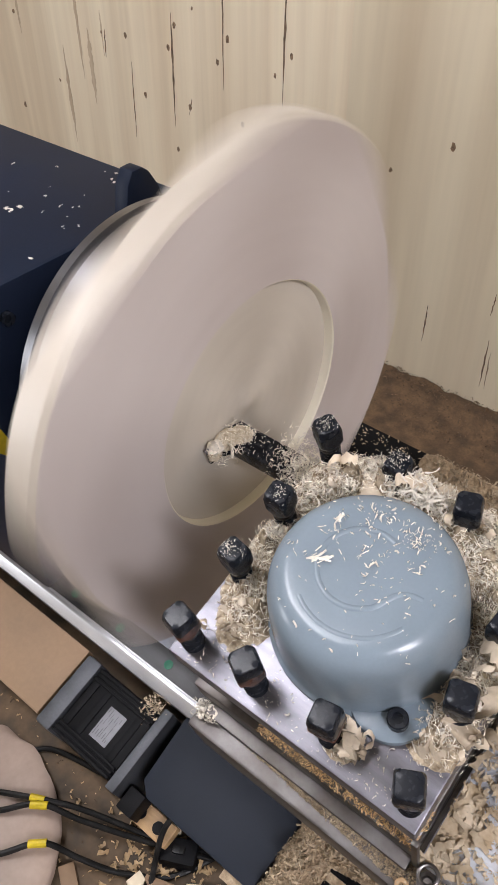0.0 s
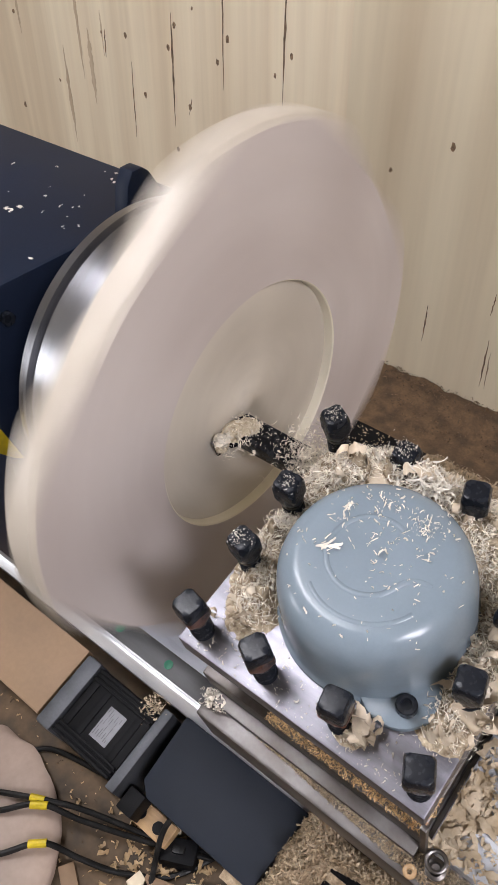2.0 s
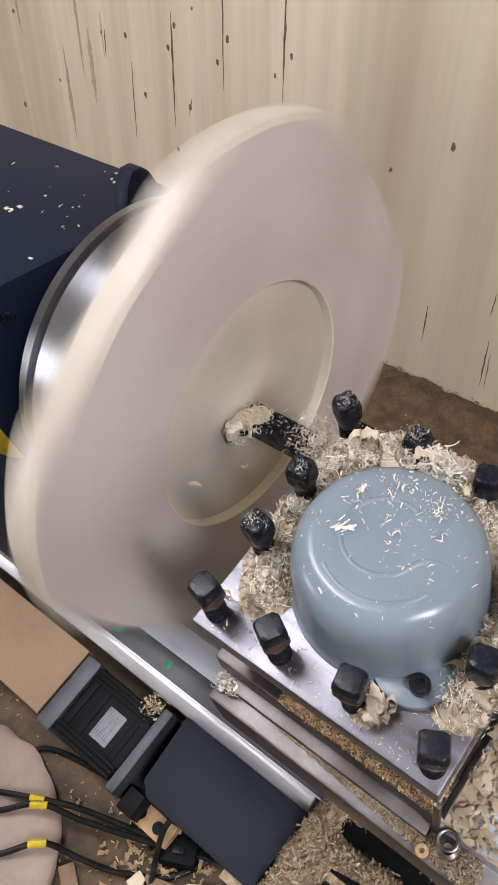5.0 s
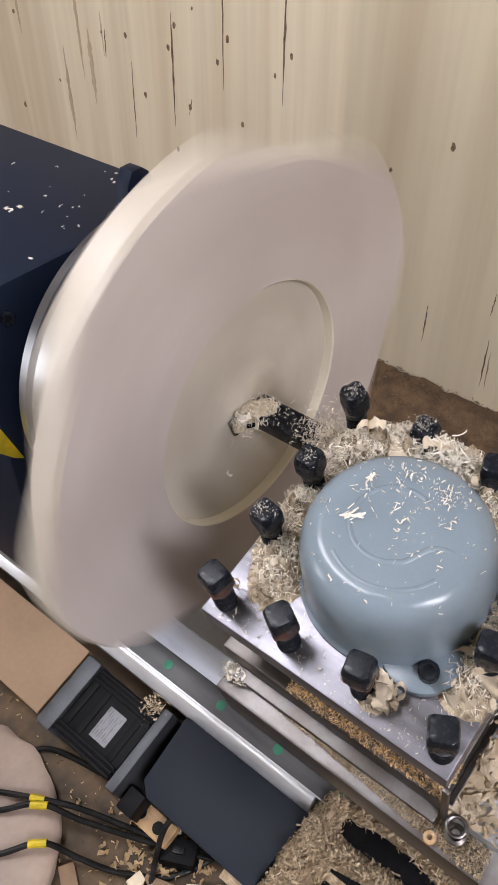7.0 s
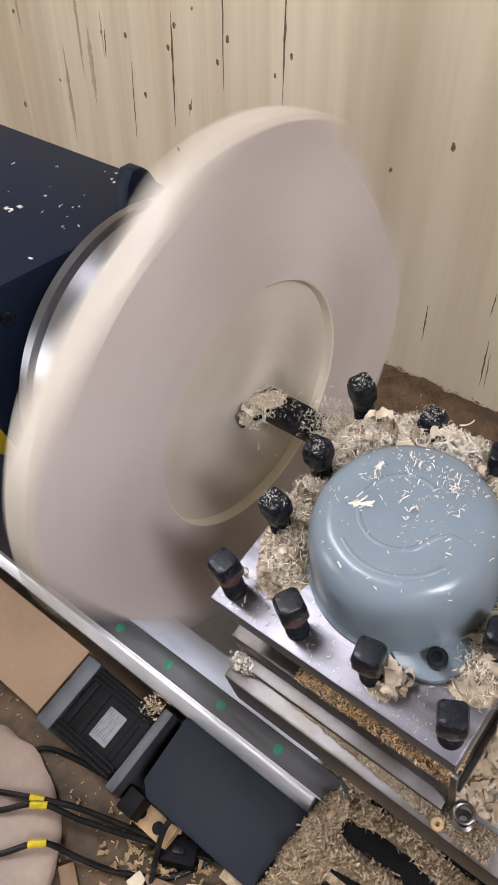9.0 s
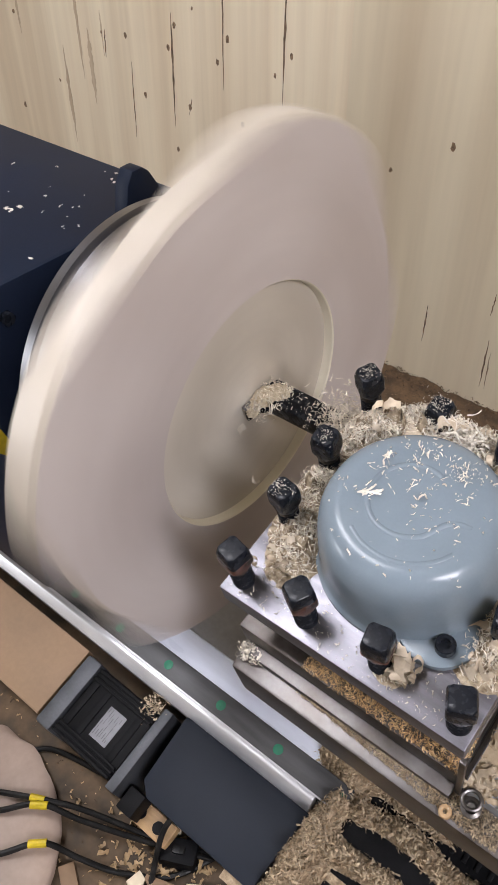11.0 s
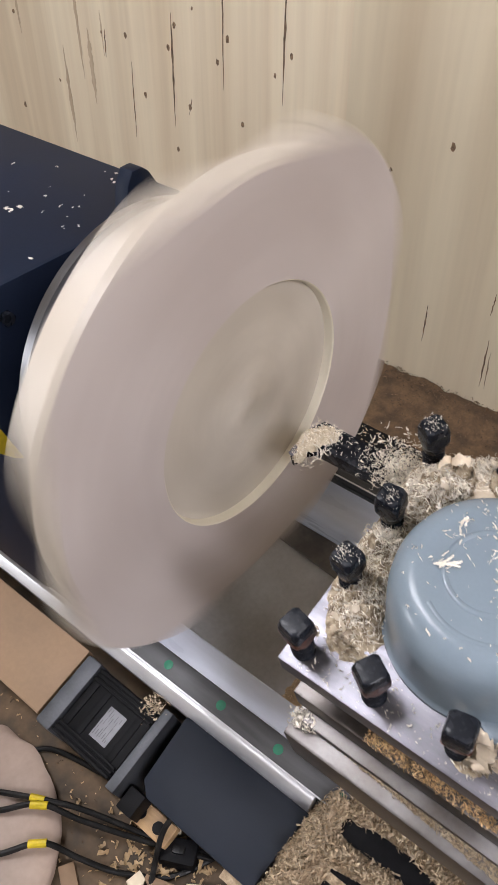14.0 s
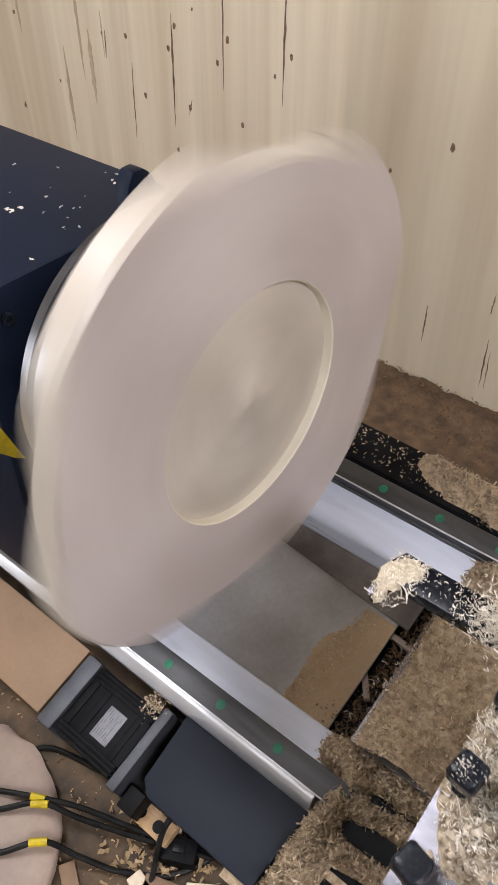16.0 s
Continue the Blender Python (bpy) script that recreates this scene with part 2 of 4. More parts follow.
def stuff(name, verts, faces, material, label, category, m=MACH):
    me = bpy.data.meshes.new(name)
    me.from_pydata(verts, [], faces)
    me.materials.append(material)
    for p in me.polygons:
        p.use_smooth = True
    ob = new(name, me)
    ob.matrix_world = m
    return tagged(ob, label, category, "", "stuff")


def stuff_bm(name, bm, material, label, category, m=MACH):
    ob = part(name, bm, material, None, label, m)
    return tagged(ob, label, category, "", "stuff")


# ---------------------------------------------------------------- the room
BENCH_Z = H - 0.42
WALL_Y = 0.61


def room():
    def slab(name, b, material, label, cat):
        return tagged(part(name, b, material), label, cat, "", "structure")
    slab("floor", box(-2.6, 2.6, -3.5, 0.75, -0.1, 0, 0), CONCRETE, "grey concrete workshop floor under the bench", "floor")
    slab("ceiling", box(-2.6, 2.6, -3.5, 0.75, 2.6, 2.7, 0), PLASTER, "off-white plastered workshop ceiling", "ceiling")
    slab("wall_south", box(-2.5, 2.5, -3.5, -3.4, 0, 2.6, 0), PLASTER, "off-white plastered wall", "wall")
    west = box(-2.6, -2.5, -3.5, -2.95, 0, 2.6, 0)
    box(-2.6, -2.5, -1.95, 0.75, 0, 2.6, 0, west)
    box(-2.6, -2.5, -2.95, -1.95, 0, 1.0, 0, west)
    box(-2.6, -2.5, -2.95, -1.95, 2.0, 2.6, 0, west)
    slab("wall_west", west, PLASTER, "off-white plastered wall", "wall")
    slab("wall_east", box(2.5, 2.6, -3.5, 0.75, 0, 2.6, 0), PLASTER, "off-white plastered wall", "wall")
    w = slab("wall_north", box(-2.5, 2.5, WALL_Y + 0.02, 0.75, 0, 2.6, 0), PINE, "pale pine board wall with vertical grain, knots and cracks", "wall")
    win = thing("window_1", "white framed workshop window letting daylight in", "window", pose(-2.56, -2.45, 1.0), "", "structure")
    fr = box(-0.02, 0.02, -0.498, -0.45, 0.002, 0.998, 0.003)
    box(-0.02, 0.02, 0.45, 0.498, 0.002, 0.998, 0.003, fr)
    box(-0.02, 0.02, -0.449, 0.449, 0.002, 0.05, 0.003, fr)
    box(-0.02, 0.02, -0.449, 0.449, 0.95, 0.998, 0.003, fr)
    part("window_frame", fr, PLASTER, win)
    pane = part("pane", box(-0.003, 0.003, -0.449, 0.449, 0.051, 0.949, 0), GLASS, win, "clear glass pane")
    pane.visible_shadow = False
    # glued staves of the pine wall
    rng = random.Random(4)
    x = -2.5
    while x < 2.499:
        wd = min(rng.uniform(0.09, 0.16), 2.5 - x)
        # planks right of x = -0.34 carry the wall's shade in their colour
        part("plank", box(x, x + wd - 0.00006, WALL_Y, WALL_Y + 0.022, 0.0, 2.6, 0.00003, seg=1), PINE if x < -0.34 else PINE_PLAIN_SHADED, w)
        x += wd
    for x0, y0 in ((-0.50, -0.44), (1.40, -0.78)):
        fx = thing("ceiling_light", "white rectangular ceiling light with glowing diffuser", "lamp", pose(x0, y0, 2.6), "ceiling lights")
        part("frame", box(-0.5, 0.5, -0.17, 0.17, -0.06, -0.001, 0.005), ALU, fx)
        part("diffuser", box(-0.47, 0.47, -0.14, 0.14, -0.066, -0.058, 0.002), LAMP, fx, "glowing white diffuser")


room()


# knots, cracks and a stain of the pine wall, in wall x and height over the spindle
def wall_marks():
    rng = random.Random(2)
    for x, z, s in ((-1.088, 0.017, 5), (-0.843, 0.02, 3), (-0.782, 0.025, 6), (-0.664, 0.059, 6), (-0.681, 0.022, 5), (-0.551, 0.056, 6), (-0.623, 0.088, 3),
                    (-0.573, 0.019, 5), (-0.427, 0.053, 5), (-0.457, 0.02, 4), (-0.745, -0.066, 6), (-0.638, -0.064, 6), (-1.107, -0.159, 7), (-0.979, -0.087, 4),
                    (-0.522, -0.068, 5), (-0.149, -0.013, 7), (-0.241, -0.069, 5), (-0.672, -0.145, 5)):
        b = bmesh.new()
        vs = []
        for k in range(9):
            a = 2 * math.pi * k / 9
            r = s * 0.00062 * rng.uniform(0.7, 1.25)
            vs.append(b.verts.new((x + r * math.cos(a), WALL_Y - 0.0004, H + z + 1.5 * r * math.sin(a))))
        b.faces.new(vs)
        ex = bmesh.ops.extrude_face_region(b, geom=b.faces[:])
        bmesh.ops.translate(b, verts=[v for v in ex["geom"] if isinstance(v, bmesh.types.BMVert)], vec=(0, 0.002, 0))
        bmesh.ops.recalc_face_normals(b, faces=b.faces)
        part("knot", b, KNOT, bpy.data.objects["wall_north"], "dark brown knot")
    for x0, z0, x1, z1, w in ((-0.773, -0.017, -0.779, -0.148, 2.2), (-0.670, 0.075, -0.676, -0.106, 3.6), (-0.557, 0.20, -0.562, -0.022, 2.2), (-0.438, 0.20, -0.442, -0.021, 3.2), (-0.834, 0.025, -0.838, -0.021, 2.4),
                              (-0.146, -0.262, -0.146, -0.33, 2.2), (-0.044, -0.24, -0.042, -0.201, 1.8), (-0.037, -0.280, -0.035, -0.37, 2.0), (-0.030, -0.30, -0.027, -0.37, 1.3), (-0.633, -0.050, -0.641, -0.078, 1.6)):
        b = bmesh.new()
        n = 14
        l, r = [], []
        for k in range(n + 1):
            u = k / n
            ww = 0.0014 * w * (0.15 + 0.85 * math.sin(math.pi * min(1, u + 0.02))) * rng.uniform(0.5, 1.1)
            cx = x0 + (x1 - x0) * u + rng.uniform(-0.0006, 0.0006)
            z = H + z0 + (z1 - z0) * u
            l.append(b.verts.new((cx - ww / 2, WALL_Y - 0.0003, z)))
            r.append(b.verts.new((cx + ww / 2, WALL_Y - 0.0003, z)))
        for k in range(n):
            b.faces.new((l[k], r[k], r[k + 1], l[k + 1]))
        ex = bmesh.ops.extrude_face_region(b, geom=b.faces[:])
        bmesh.ops.translate(b, verts=[v for v in ex["geom"] if isinstance(v, bmesh.types.BMVert)], vec=(0, 0.002, 0))
        bmesh.ops.recalc_face_normals(b, faces=b.faces)
        part("crack", b, CRACK, bpy.data.objects["wall_north"], "thin dark drying crack")


wall_marks()


def wall_stains():
    """Weathered streaks along the grain of the pine wall."""
    rng = random.Random(8)
    for x, z0, z1, w in ((-0.905, 0.16, -0.07, 0.011), (-0.880, 0.02, -0.11, 0.016), (-0.955, -0.02, -0.20, 0.010), (-1.075, 0.08, -0.02, 0.008), (-0.842, 0.055, -0.02, 0.004)):
        b = bmesh.new()
        l, r = [], []
        for k in range(21):
            u = k / 20
            ww = w * math.sin(math.pi * min(0.98, u + 0.02)) * rng.uniform(0.45, 1.0) + 0.0006
            c = x + rng.uniform(-0.0008, 0.0008)
            l.append(b.verts.new((c - ww / 2, WALL_Y - 0.00025, H + z0 + (z1 - z0) * u)))
            r.append(b.verts.new((c + ww / 2, WALL_Y - 0.00025, H + z0 + (z1 - z0) * u)))
        for k in range(20):
            b.faces.new((l[k], r[k], r[k + 1], l[k + 1]))
        ex = bmesh.ops.extrude_face_region(b, geom=b.faces[:])
        bmesh.ops.translate(b, verts=[v for v in ex["geom"] if isinstance(v, bmesh.types.BMVert)], vec=(0, 0.002, 0))
        bmesh.ops.recalc_face_normals(b, faces=b.faces)
        part("stain", b, STAIN, bpy.data.objects["wall_north"], "brown weathered streak")


wall_stains()


def bench():
    t = thing("workbench", "brown board workbench strewn with wood dust", "workbench", pose(0, 0, 0))
    part("benchtop", box(-1.2, 1.3, -0.75, WALL_Y - 0.002, BENCH_Z - 0.04, BENCH_Z, 0.003), BENCH, t)
    for x in (-1.1, 1.2):
        for y in (-0.68, 0.52):
            part("leg", box(x - 0.04, x + 0.04, y - 0.04, y + 0.04, 0, BENCH_Z - 0.041, 0.004), PINE, t, "square pine leg")


bench()

# ---------------------------------------------------------------- the lathe
RAIL_Z = -0.28
BED_Z = -0.30
lathe = thing("lathe", "bench CNC lathe with navy headstock and slanted steel bed", "lathe")


def beam(y0, y1, r0, r1):
    """A bed beam whose two upper edges are rounded by r0 and r1."""
    pts = [(y0, -0.36), (y1, -0.36)]
    for k in range(7):
        a = math.pi / 2 * k / 6
        pts.append((y1 - r1 + r1 * math.cos(a), BED_Z - r1 + r1 * math.sin(a)))
    for k in range(7):
        a = math.pi / 2 + math.pi / 2 * k / 6
        pts.append((y0 + r0 + r0 * math.cos(a), BED_Z - r0 + r0 * math.sin(a)))
    return prism([(-z, y) for y, z in pts], -0.55, 0.75, 0, ALONG_X)


def bed():
    L = part("bed_beam", beam(-0.193, -0.1245, 0.002, 0.003), BEDSHEEN, lathe, "pale blue-white bed beam")
    R = part("bed_beam", beam(0.066, 0.150, 0.013, 0.002), BEDSHEEN, lathe, "pale blue-white bed beam")
    for y in (-0.171, 0.1285):
        end = 0.178 if y < 0 else 0.7
        b = box(-0.5, end, y - 0.0125, y + 0.0125, BED_Z, RAIL_Z, 0.0008)
        b2 = box(-0.5, end, y - 0.0145, y + 0.0145, BED_Z, BED_Z + 0.007, 0.0008)
        rail = part("linear_rail", join(b, b2), RAILM, lathe, "grey steel linear rail with green plugs")
        part("raceway", box(-0.5, end, y - 0.0131, y - 0.0116, RAIL_Z - 0.0015, RAIL_Z + 0.0005, 0.0003), POLISHED, rail, "bright ground edge")
        k = -3
        while 0.0265 + 0.0725 * k < end - 0.005:
            part("plug", cyl(0.0052, 0.0052, RAIL_Z - 0.002, RAIL_Z + 0.0005, 16, 0.0002, Matrix.Translation((0.0265 + 0.0725 * k, y, 0))), GREEN, rail, "round green rail plug")
            k += 1
    part("flank_strip", prism([(-z, y) for y, z in ((-0.1990, -0.305), (-0.1857, -0.305), (-0.1857, -0.2925), (-0.1838, -0.2925), (-0.1838, -0.2815), (-0.1885, -0.2815), (-0.1990, -0.2905))], -0.5, 0.152, 0.0012, ALONG_X), POLISHED, lathe, "bright polished steel strip")
    part("rear_strip", box(-0.4, 0.75, 0.152, 0.205, -0.34, -0.296, 0.002), BLACK, lathe, "black rear bed strip dusted with wood")
    part("rear_lip", box(-0.4, 0.75, 0.151, 0.158, -0.297, -0.291, 0.001), BLACK, lathe)
    part("base_frame", box(-0.55, 0.75, -0.168, 0.15, -0.38, -0.362, 0.003), BLACK, lathe, "black base frame")
    for x in (-0.50, 0.45):
        part("foot", box(x, x + 0.10, 0.12, 0.225, -0.42, -0.322, 0.003), BLACK, lathe, "black support block", pose(0, 0, 0, -TILT, 0, 0))
    part("chute", box(-0.2, 0.112, -0.124, 0.045, -0.352, -0.348, 0.0005), CHUTE, lathe, "dull sheet metal chip chute")
    part("chute_side", prism(((-0.2, 0.046), (0.125, 0.020), (0.125, 0.0655), (-0.2, 0.0655)), -0.349, -0.344, 0.001), BEDSIDE, lathe, "dark sloping chute side")
    rng = random.Random(14)
    edge = [(0.1115, 0.018), (0.1115, -0.1235)]
    for k in range(41):
        u = k / 40
        edge.append((0.050 + 0.018 * u * u + 0.010 * math.sin(9 * u) * u + rng.uniform(-0.0022, 0.0022), -0.1235 + 0.1415 * u))
    part("chute_film", prism(edge, -0.3478, -0.3474, 0), TAN, lathe, "tan film over the chute's lower end")
    part("deck", box(0.153, 0.75, -0.127, 0.062, -0.272, -0.266, 0.0008), WORN, lathe, "steel slide cover buried in dust")
    part("deck_wall", box(0.185, 0.195, -0.127, 0.062, -0.36, -0.273, 0.0008), BLACK, lathe)
    part("way_cover", box(0.180, 0.75, -0.196, -0.1285, -0.312, -0.2925, 0.002), BLACK, lathe, "black way cover behind the rail end")
    for k in range(28):
        part("cover_rib", box(0.186 + 0.012 * k, 0.190 + 0.012 * k, -0.150, -0.130, -0.2925, -0.2905, 0.0006), BLACK, lathe)
    for y0 in (-0.205, -0.245):
        part("cable_track", box(0.165, 0.75, y0 - 0.020, y0 + 0.012, -0.345, -0.302, 0.002), BLACK, lathe, "black way cover strip")


bed()


def headstock():
    m = pose(0, 0, 0, -TILT, 0, 0)          # level in the room
    h = part("headstock", box(-0.75, -0.164, -0.135, 0.103, -0.24, 0.100, 0.005), NAVY, lathe, "navy painted headstock housing with wood chips", m)
    ear = prism([(-z, y) for y, z in ((0.016, 0.06), (0.024, 0.100), (0.030, 0.131), (0.037, 0.142), (0.048, 0.142), (0.056, 0.136), (0.066, 0.120), (0.078, 0.085), (0.085, 0.0), (0.02, 0.0))], -0.176, -0.160, 0.003, ALONG_X)
    part("flange", ear, NAVY, h, "navy front flange ear")
    part("bolt", cyl(0.006, 0.006, 0, 0.006, 6, 0.0006, Matrix.Translation((-0.163, -0.106, 0.074)) @ ALONG_X), BLACKBOLT, h, "dark hexagon bolt")
    st = prism([(-z, y) for y, z in ((-0.170, 0.040), (-0.137, 0.026), (-0.1345, -0.028), (-0.142, -0.018), (-0.152, 0.004), (-0.170, 0.012))], 0, 0.0015, 0, ALONG_X)
    part("warning_sticker", st, YELLOW, lathe, "yellow sticker", pose(-0.1638, 0, 0))
    c = part("chuck", lathe_shape([(0, -0.164), (0.09, -0.164), (0.09, -0.13), (0.128, -0.13), (0.136, -0.127), (0.137, -0.118), (0.131, -0.116), (0.131, -0.112), (0.137, -0.110), (0.137, -0.032), (0.133, -0.0275), (0, -0.0275)], 72, ALONG_X),
             CHUCKM, lathe, "silver turned steel chuck behind the blank")
    return h, c


headstock_ob, chuck_ob = headstock()


def blank():
    """A many-sided pine blank with a turned round recess."""
    long, wide, cut = 0.197, 0.204, 0.224          # a sawn block with its corners cut off
    fine = []
    for k in range(96):
        a = 2 * math.pi * k / 96
        near = (abs(math.cos(a)) / long, abs(math.sin(a)) / wide, abs(math.cos(a - math.pi / 4)) / cut, abs(math.sin(a - math.pi / 4)) / cut)
        r = sum(q ** 22 for q in near) ** (-1 / 22)          # worn, rounded corners
        fine.append(Vector((r * math.cos(a), r * math.sin(a))))
    n = len(fine)
    t = bmesh.new()

    def ring(f, z):
        return [t.verts.new((*(v * f), z)) for v in fine]

    def circle(r, z):
        return [t.verts.new((r * v.normalized().x, r * v.normalized().y, z)) for v in fine]
    e = thing("wood_blank", "pale many-sided wooden blank spinning with a turned recess", "wood blank")

    def skin(name, rings, material, label, back=False):
        if back:
            t.faces.new(rings[0][::-1])
        for a, b in zip(rings, rings[1:]):
            for k in range(n):
                t.faces.new((a[k], a[(k + 1) % n], b[(k + 1) % n], b[k]))
        t.transform(ALONG_X)
        part(name, t.copy(), material, e, label)
        t.clear()
    skin("rim", [ring(0.99, -0.027), ring(1.0, -0.0255), ring(1.0, -0.004), ring(0.985, 0.0)], BLANK_RIM, "cream sawn rim", True)
    skin("face", [ring(0.985, 0.0), circle(0.15, 0.0), circle(0.1078, 0.0)], BLANK, "smooth pinkish-grey turned face")
    skin("recess_wall", [circle(0.1078, 0.0), circle(0.1068, -0.001), circle(0.106, -0.0095)], EDGE, "cream recess edge")
    t.free()
    f = lathe_shape([(0.1062, -0.0105), (0.1062, -0.009), (0.05, -0.0088), (0.0065, -0.0088), (0.005, -0.0078), (0, -0.0076)], 72, ALONG_X)
    part("recess_floor", f, RECESS, e, "freshly cut darker recess floor")
    return e


blank_ob = blank()


def drive():
    """Belt cover, drive motor and brackets on the bed's near side."""
    b = prism(((0.004, -0.199), (0.156, -0.199), (0.150, -0.281), (0.022, -0.281), (0.008, -0.270)), -0.352, -0.281, 0.003)
    part("belt_cover", b, SLATE, lathe, "dark slate painted belt cover")
    part("warning_tape", prism(((0.1565, -0.262), (0.166, -0.240), (0.174, -0.250), (0.176, -0.272)), -0.305, -0.300, 0.0005), YELLOW, lathe, "torn yellow tape")
    mo = part("drive_motor", box(-0.106, -0.020, -0.293, -0.214, -0.352, -0.284, 0.006), BLACK, lathe, "black ribbed servo motor with paper label")
    for y in (-0.2175, -0.2225, -0.2275, -0.2805, -0.2855, -0.2905):
        part("rib", box(-0.104, -0.022, y - 0.0016, y + 0.0016, -0.287, -0.2805, 0.0008), BLACK, mo)
    for x in (-0.098, -0.080, -0.034):
        part("groove_band", box(x - 0.004, x + 0.004, -0.279, -0.229, -0.285, -0.2828, 0.0008), BLACK, mo)
    part("end_cap", box(-0.128, -0.107, -0.296, -0.212, -0.352, -0.282, 0.004), ALU, mo, "grey cast aluminium end cap")
    part("flange_plate", box(-0.0195, -0.008, -0.298, -0.206, -0.352, -0.281, 0.002), ALU, mo, "grey cast aluminium flange")
    lab = part("label", box(-0.0685, -0.0455, -0.2725, -0.238, -0.2845, -0.2832, 0.0001), PAPER, mo, "small silver rating label")
    rng = random.Random(3)
    for k in range(7):
        x = -0.0665 + 0.0029 * k + rng.uniform(-0.0003, 0.0003)
        ya = -0.2712 + rng.uniform(0, 0.003)
        while ya < -0.243:
            yb = min(ya + rng.uniform(0.003, 0.010), -0.2395)
            if rng.random() < 0.75:
                part("text_bar", box(x, x + rng.uniform(0.0004, 0.0008), ya, yb, -0.2834, -0.2830, 0), INK, lab, "grey line of unreadable print")
            ya = yb + 0.0012
    br = part("mount_bracket", box(-0.004, 0.052, -0.306, -0.283, -0.335, -0.322, 0.002), PLY, lathe, "tan bracket with two holes")
    for x in (0.012, 0.036):
        part("hole", cyl(0.0062, 0.0062, -0.3225, -0.3212, 20, 0, Matrix.Translation((x, -0.295, 0))), BLACK, br)
    part("bracket_block", box(-0.004, 0.016, -0.305, -0.281, -0.322, -0.296, 0.002), BLACK, lathe)


drive()

# ---------------------------------------------------------------- the tool turret
TC = (0.1817, -0.1140)          # turret centre at the clip's start
turret = thing("tool_turret", "steel square tool turret with black clamp bolts and blue-grey cap", "tool turret")


def bolt_mesh():
    """A square head with broken corners and a chamfered crown, on a threaded neck."""
    t = bmesh.new()
    w, n = 0.0081, 48

    def ring(f, z, round_to):
        vs = []
        for k in range(n):
            a = 2 * math.pi * (k + 0.5) / n
            sq = w / max(abs(math.cos(a)), abs(math.sin(a)))
            r = f * min(sq, round_to)
            vs.append(t.verts.new((r * math.cos(a), r * math.sin(a), z)))
        return vs
    rings = [ring(0.90, -0.0022, 0.0078), ring(0.97, 0.0006, 0.0084), ring(1.0, 0.0042, 0.0100), ring(1.0, 0.0052, 0.0103), ring(1.0, 0.0146, 0.0103), ring(0.985, 0.0154, 0.0101), ring(0.90, 0.0186, 0.0098),
             ring(0.86, 0.0194, 0.0096), ring(0.80, 0.0197, 0.0095), ring(0.45, 0.0198, 0.0095)]
    t.faces.new(rings[0][::-1])
    for a, b in zip(rings, rings[1:]):
        for k in range(n):
            t.faces.new((a[k], a[(k + 1) % n], b[(k + 1) % n], b[k]))
    t.faces.new(rings[-1])
    prof = [(0, -0.048), (0.0073, -0.048)]
    for k in range(16):
        prof += [(0.0073, -0.046 + 0.0026 * k), (0.0067, -0.0448 + 0.0026 * k)]
    prof += [(0.0075, -0.0035), (0.0076, 0.0008), (0, 0.0008)]
    return join(t, lathe_shape(prof, 18))


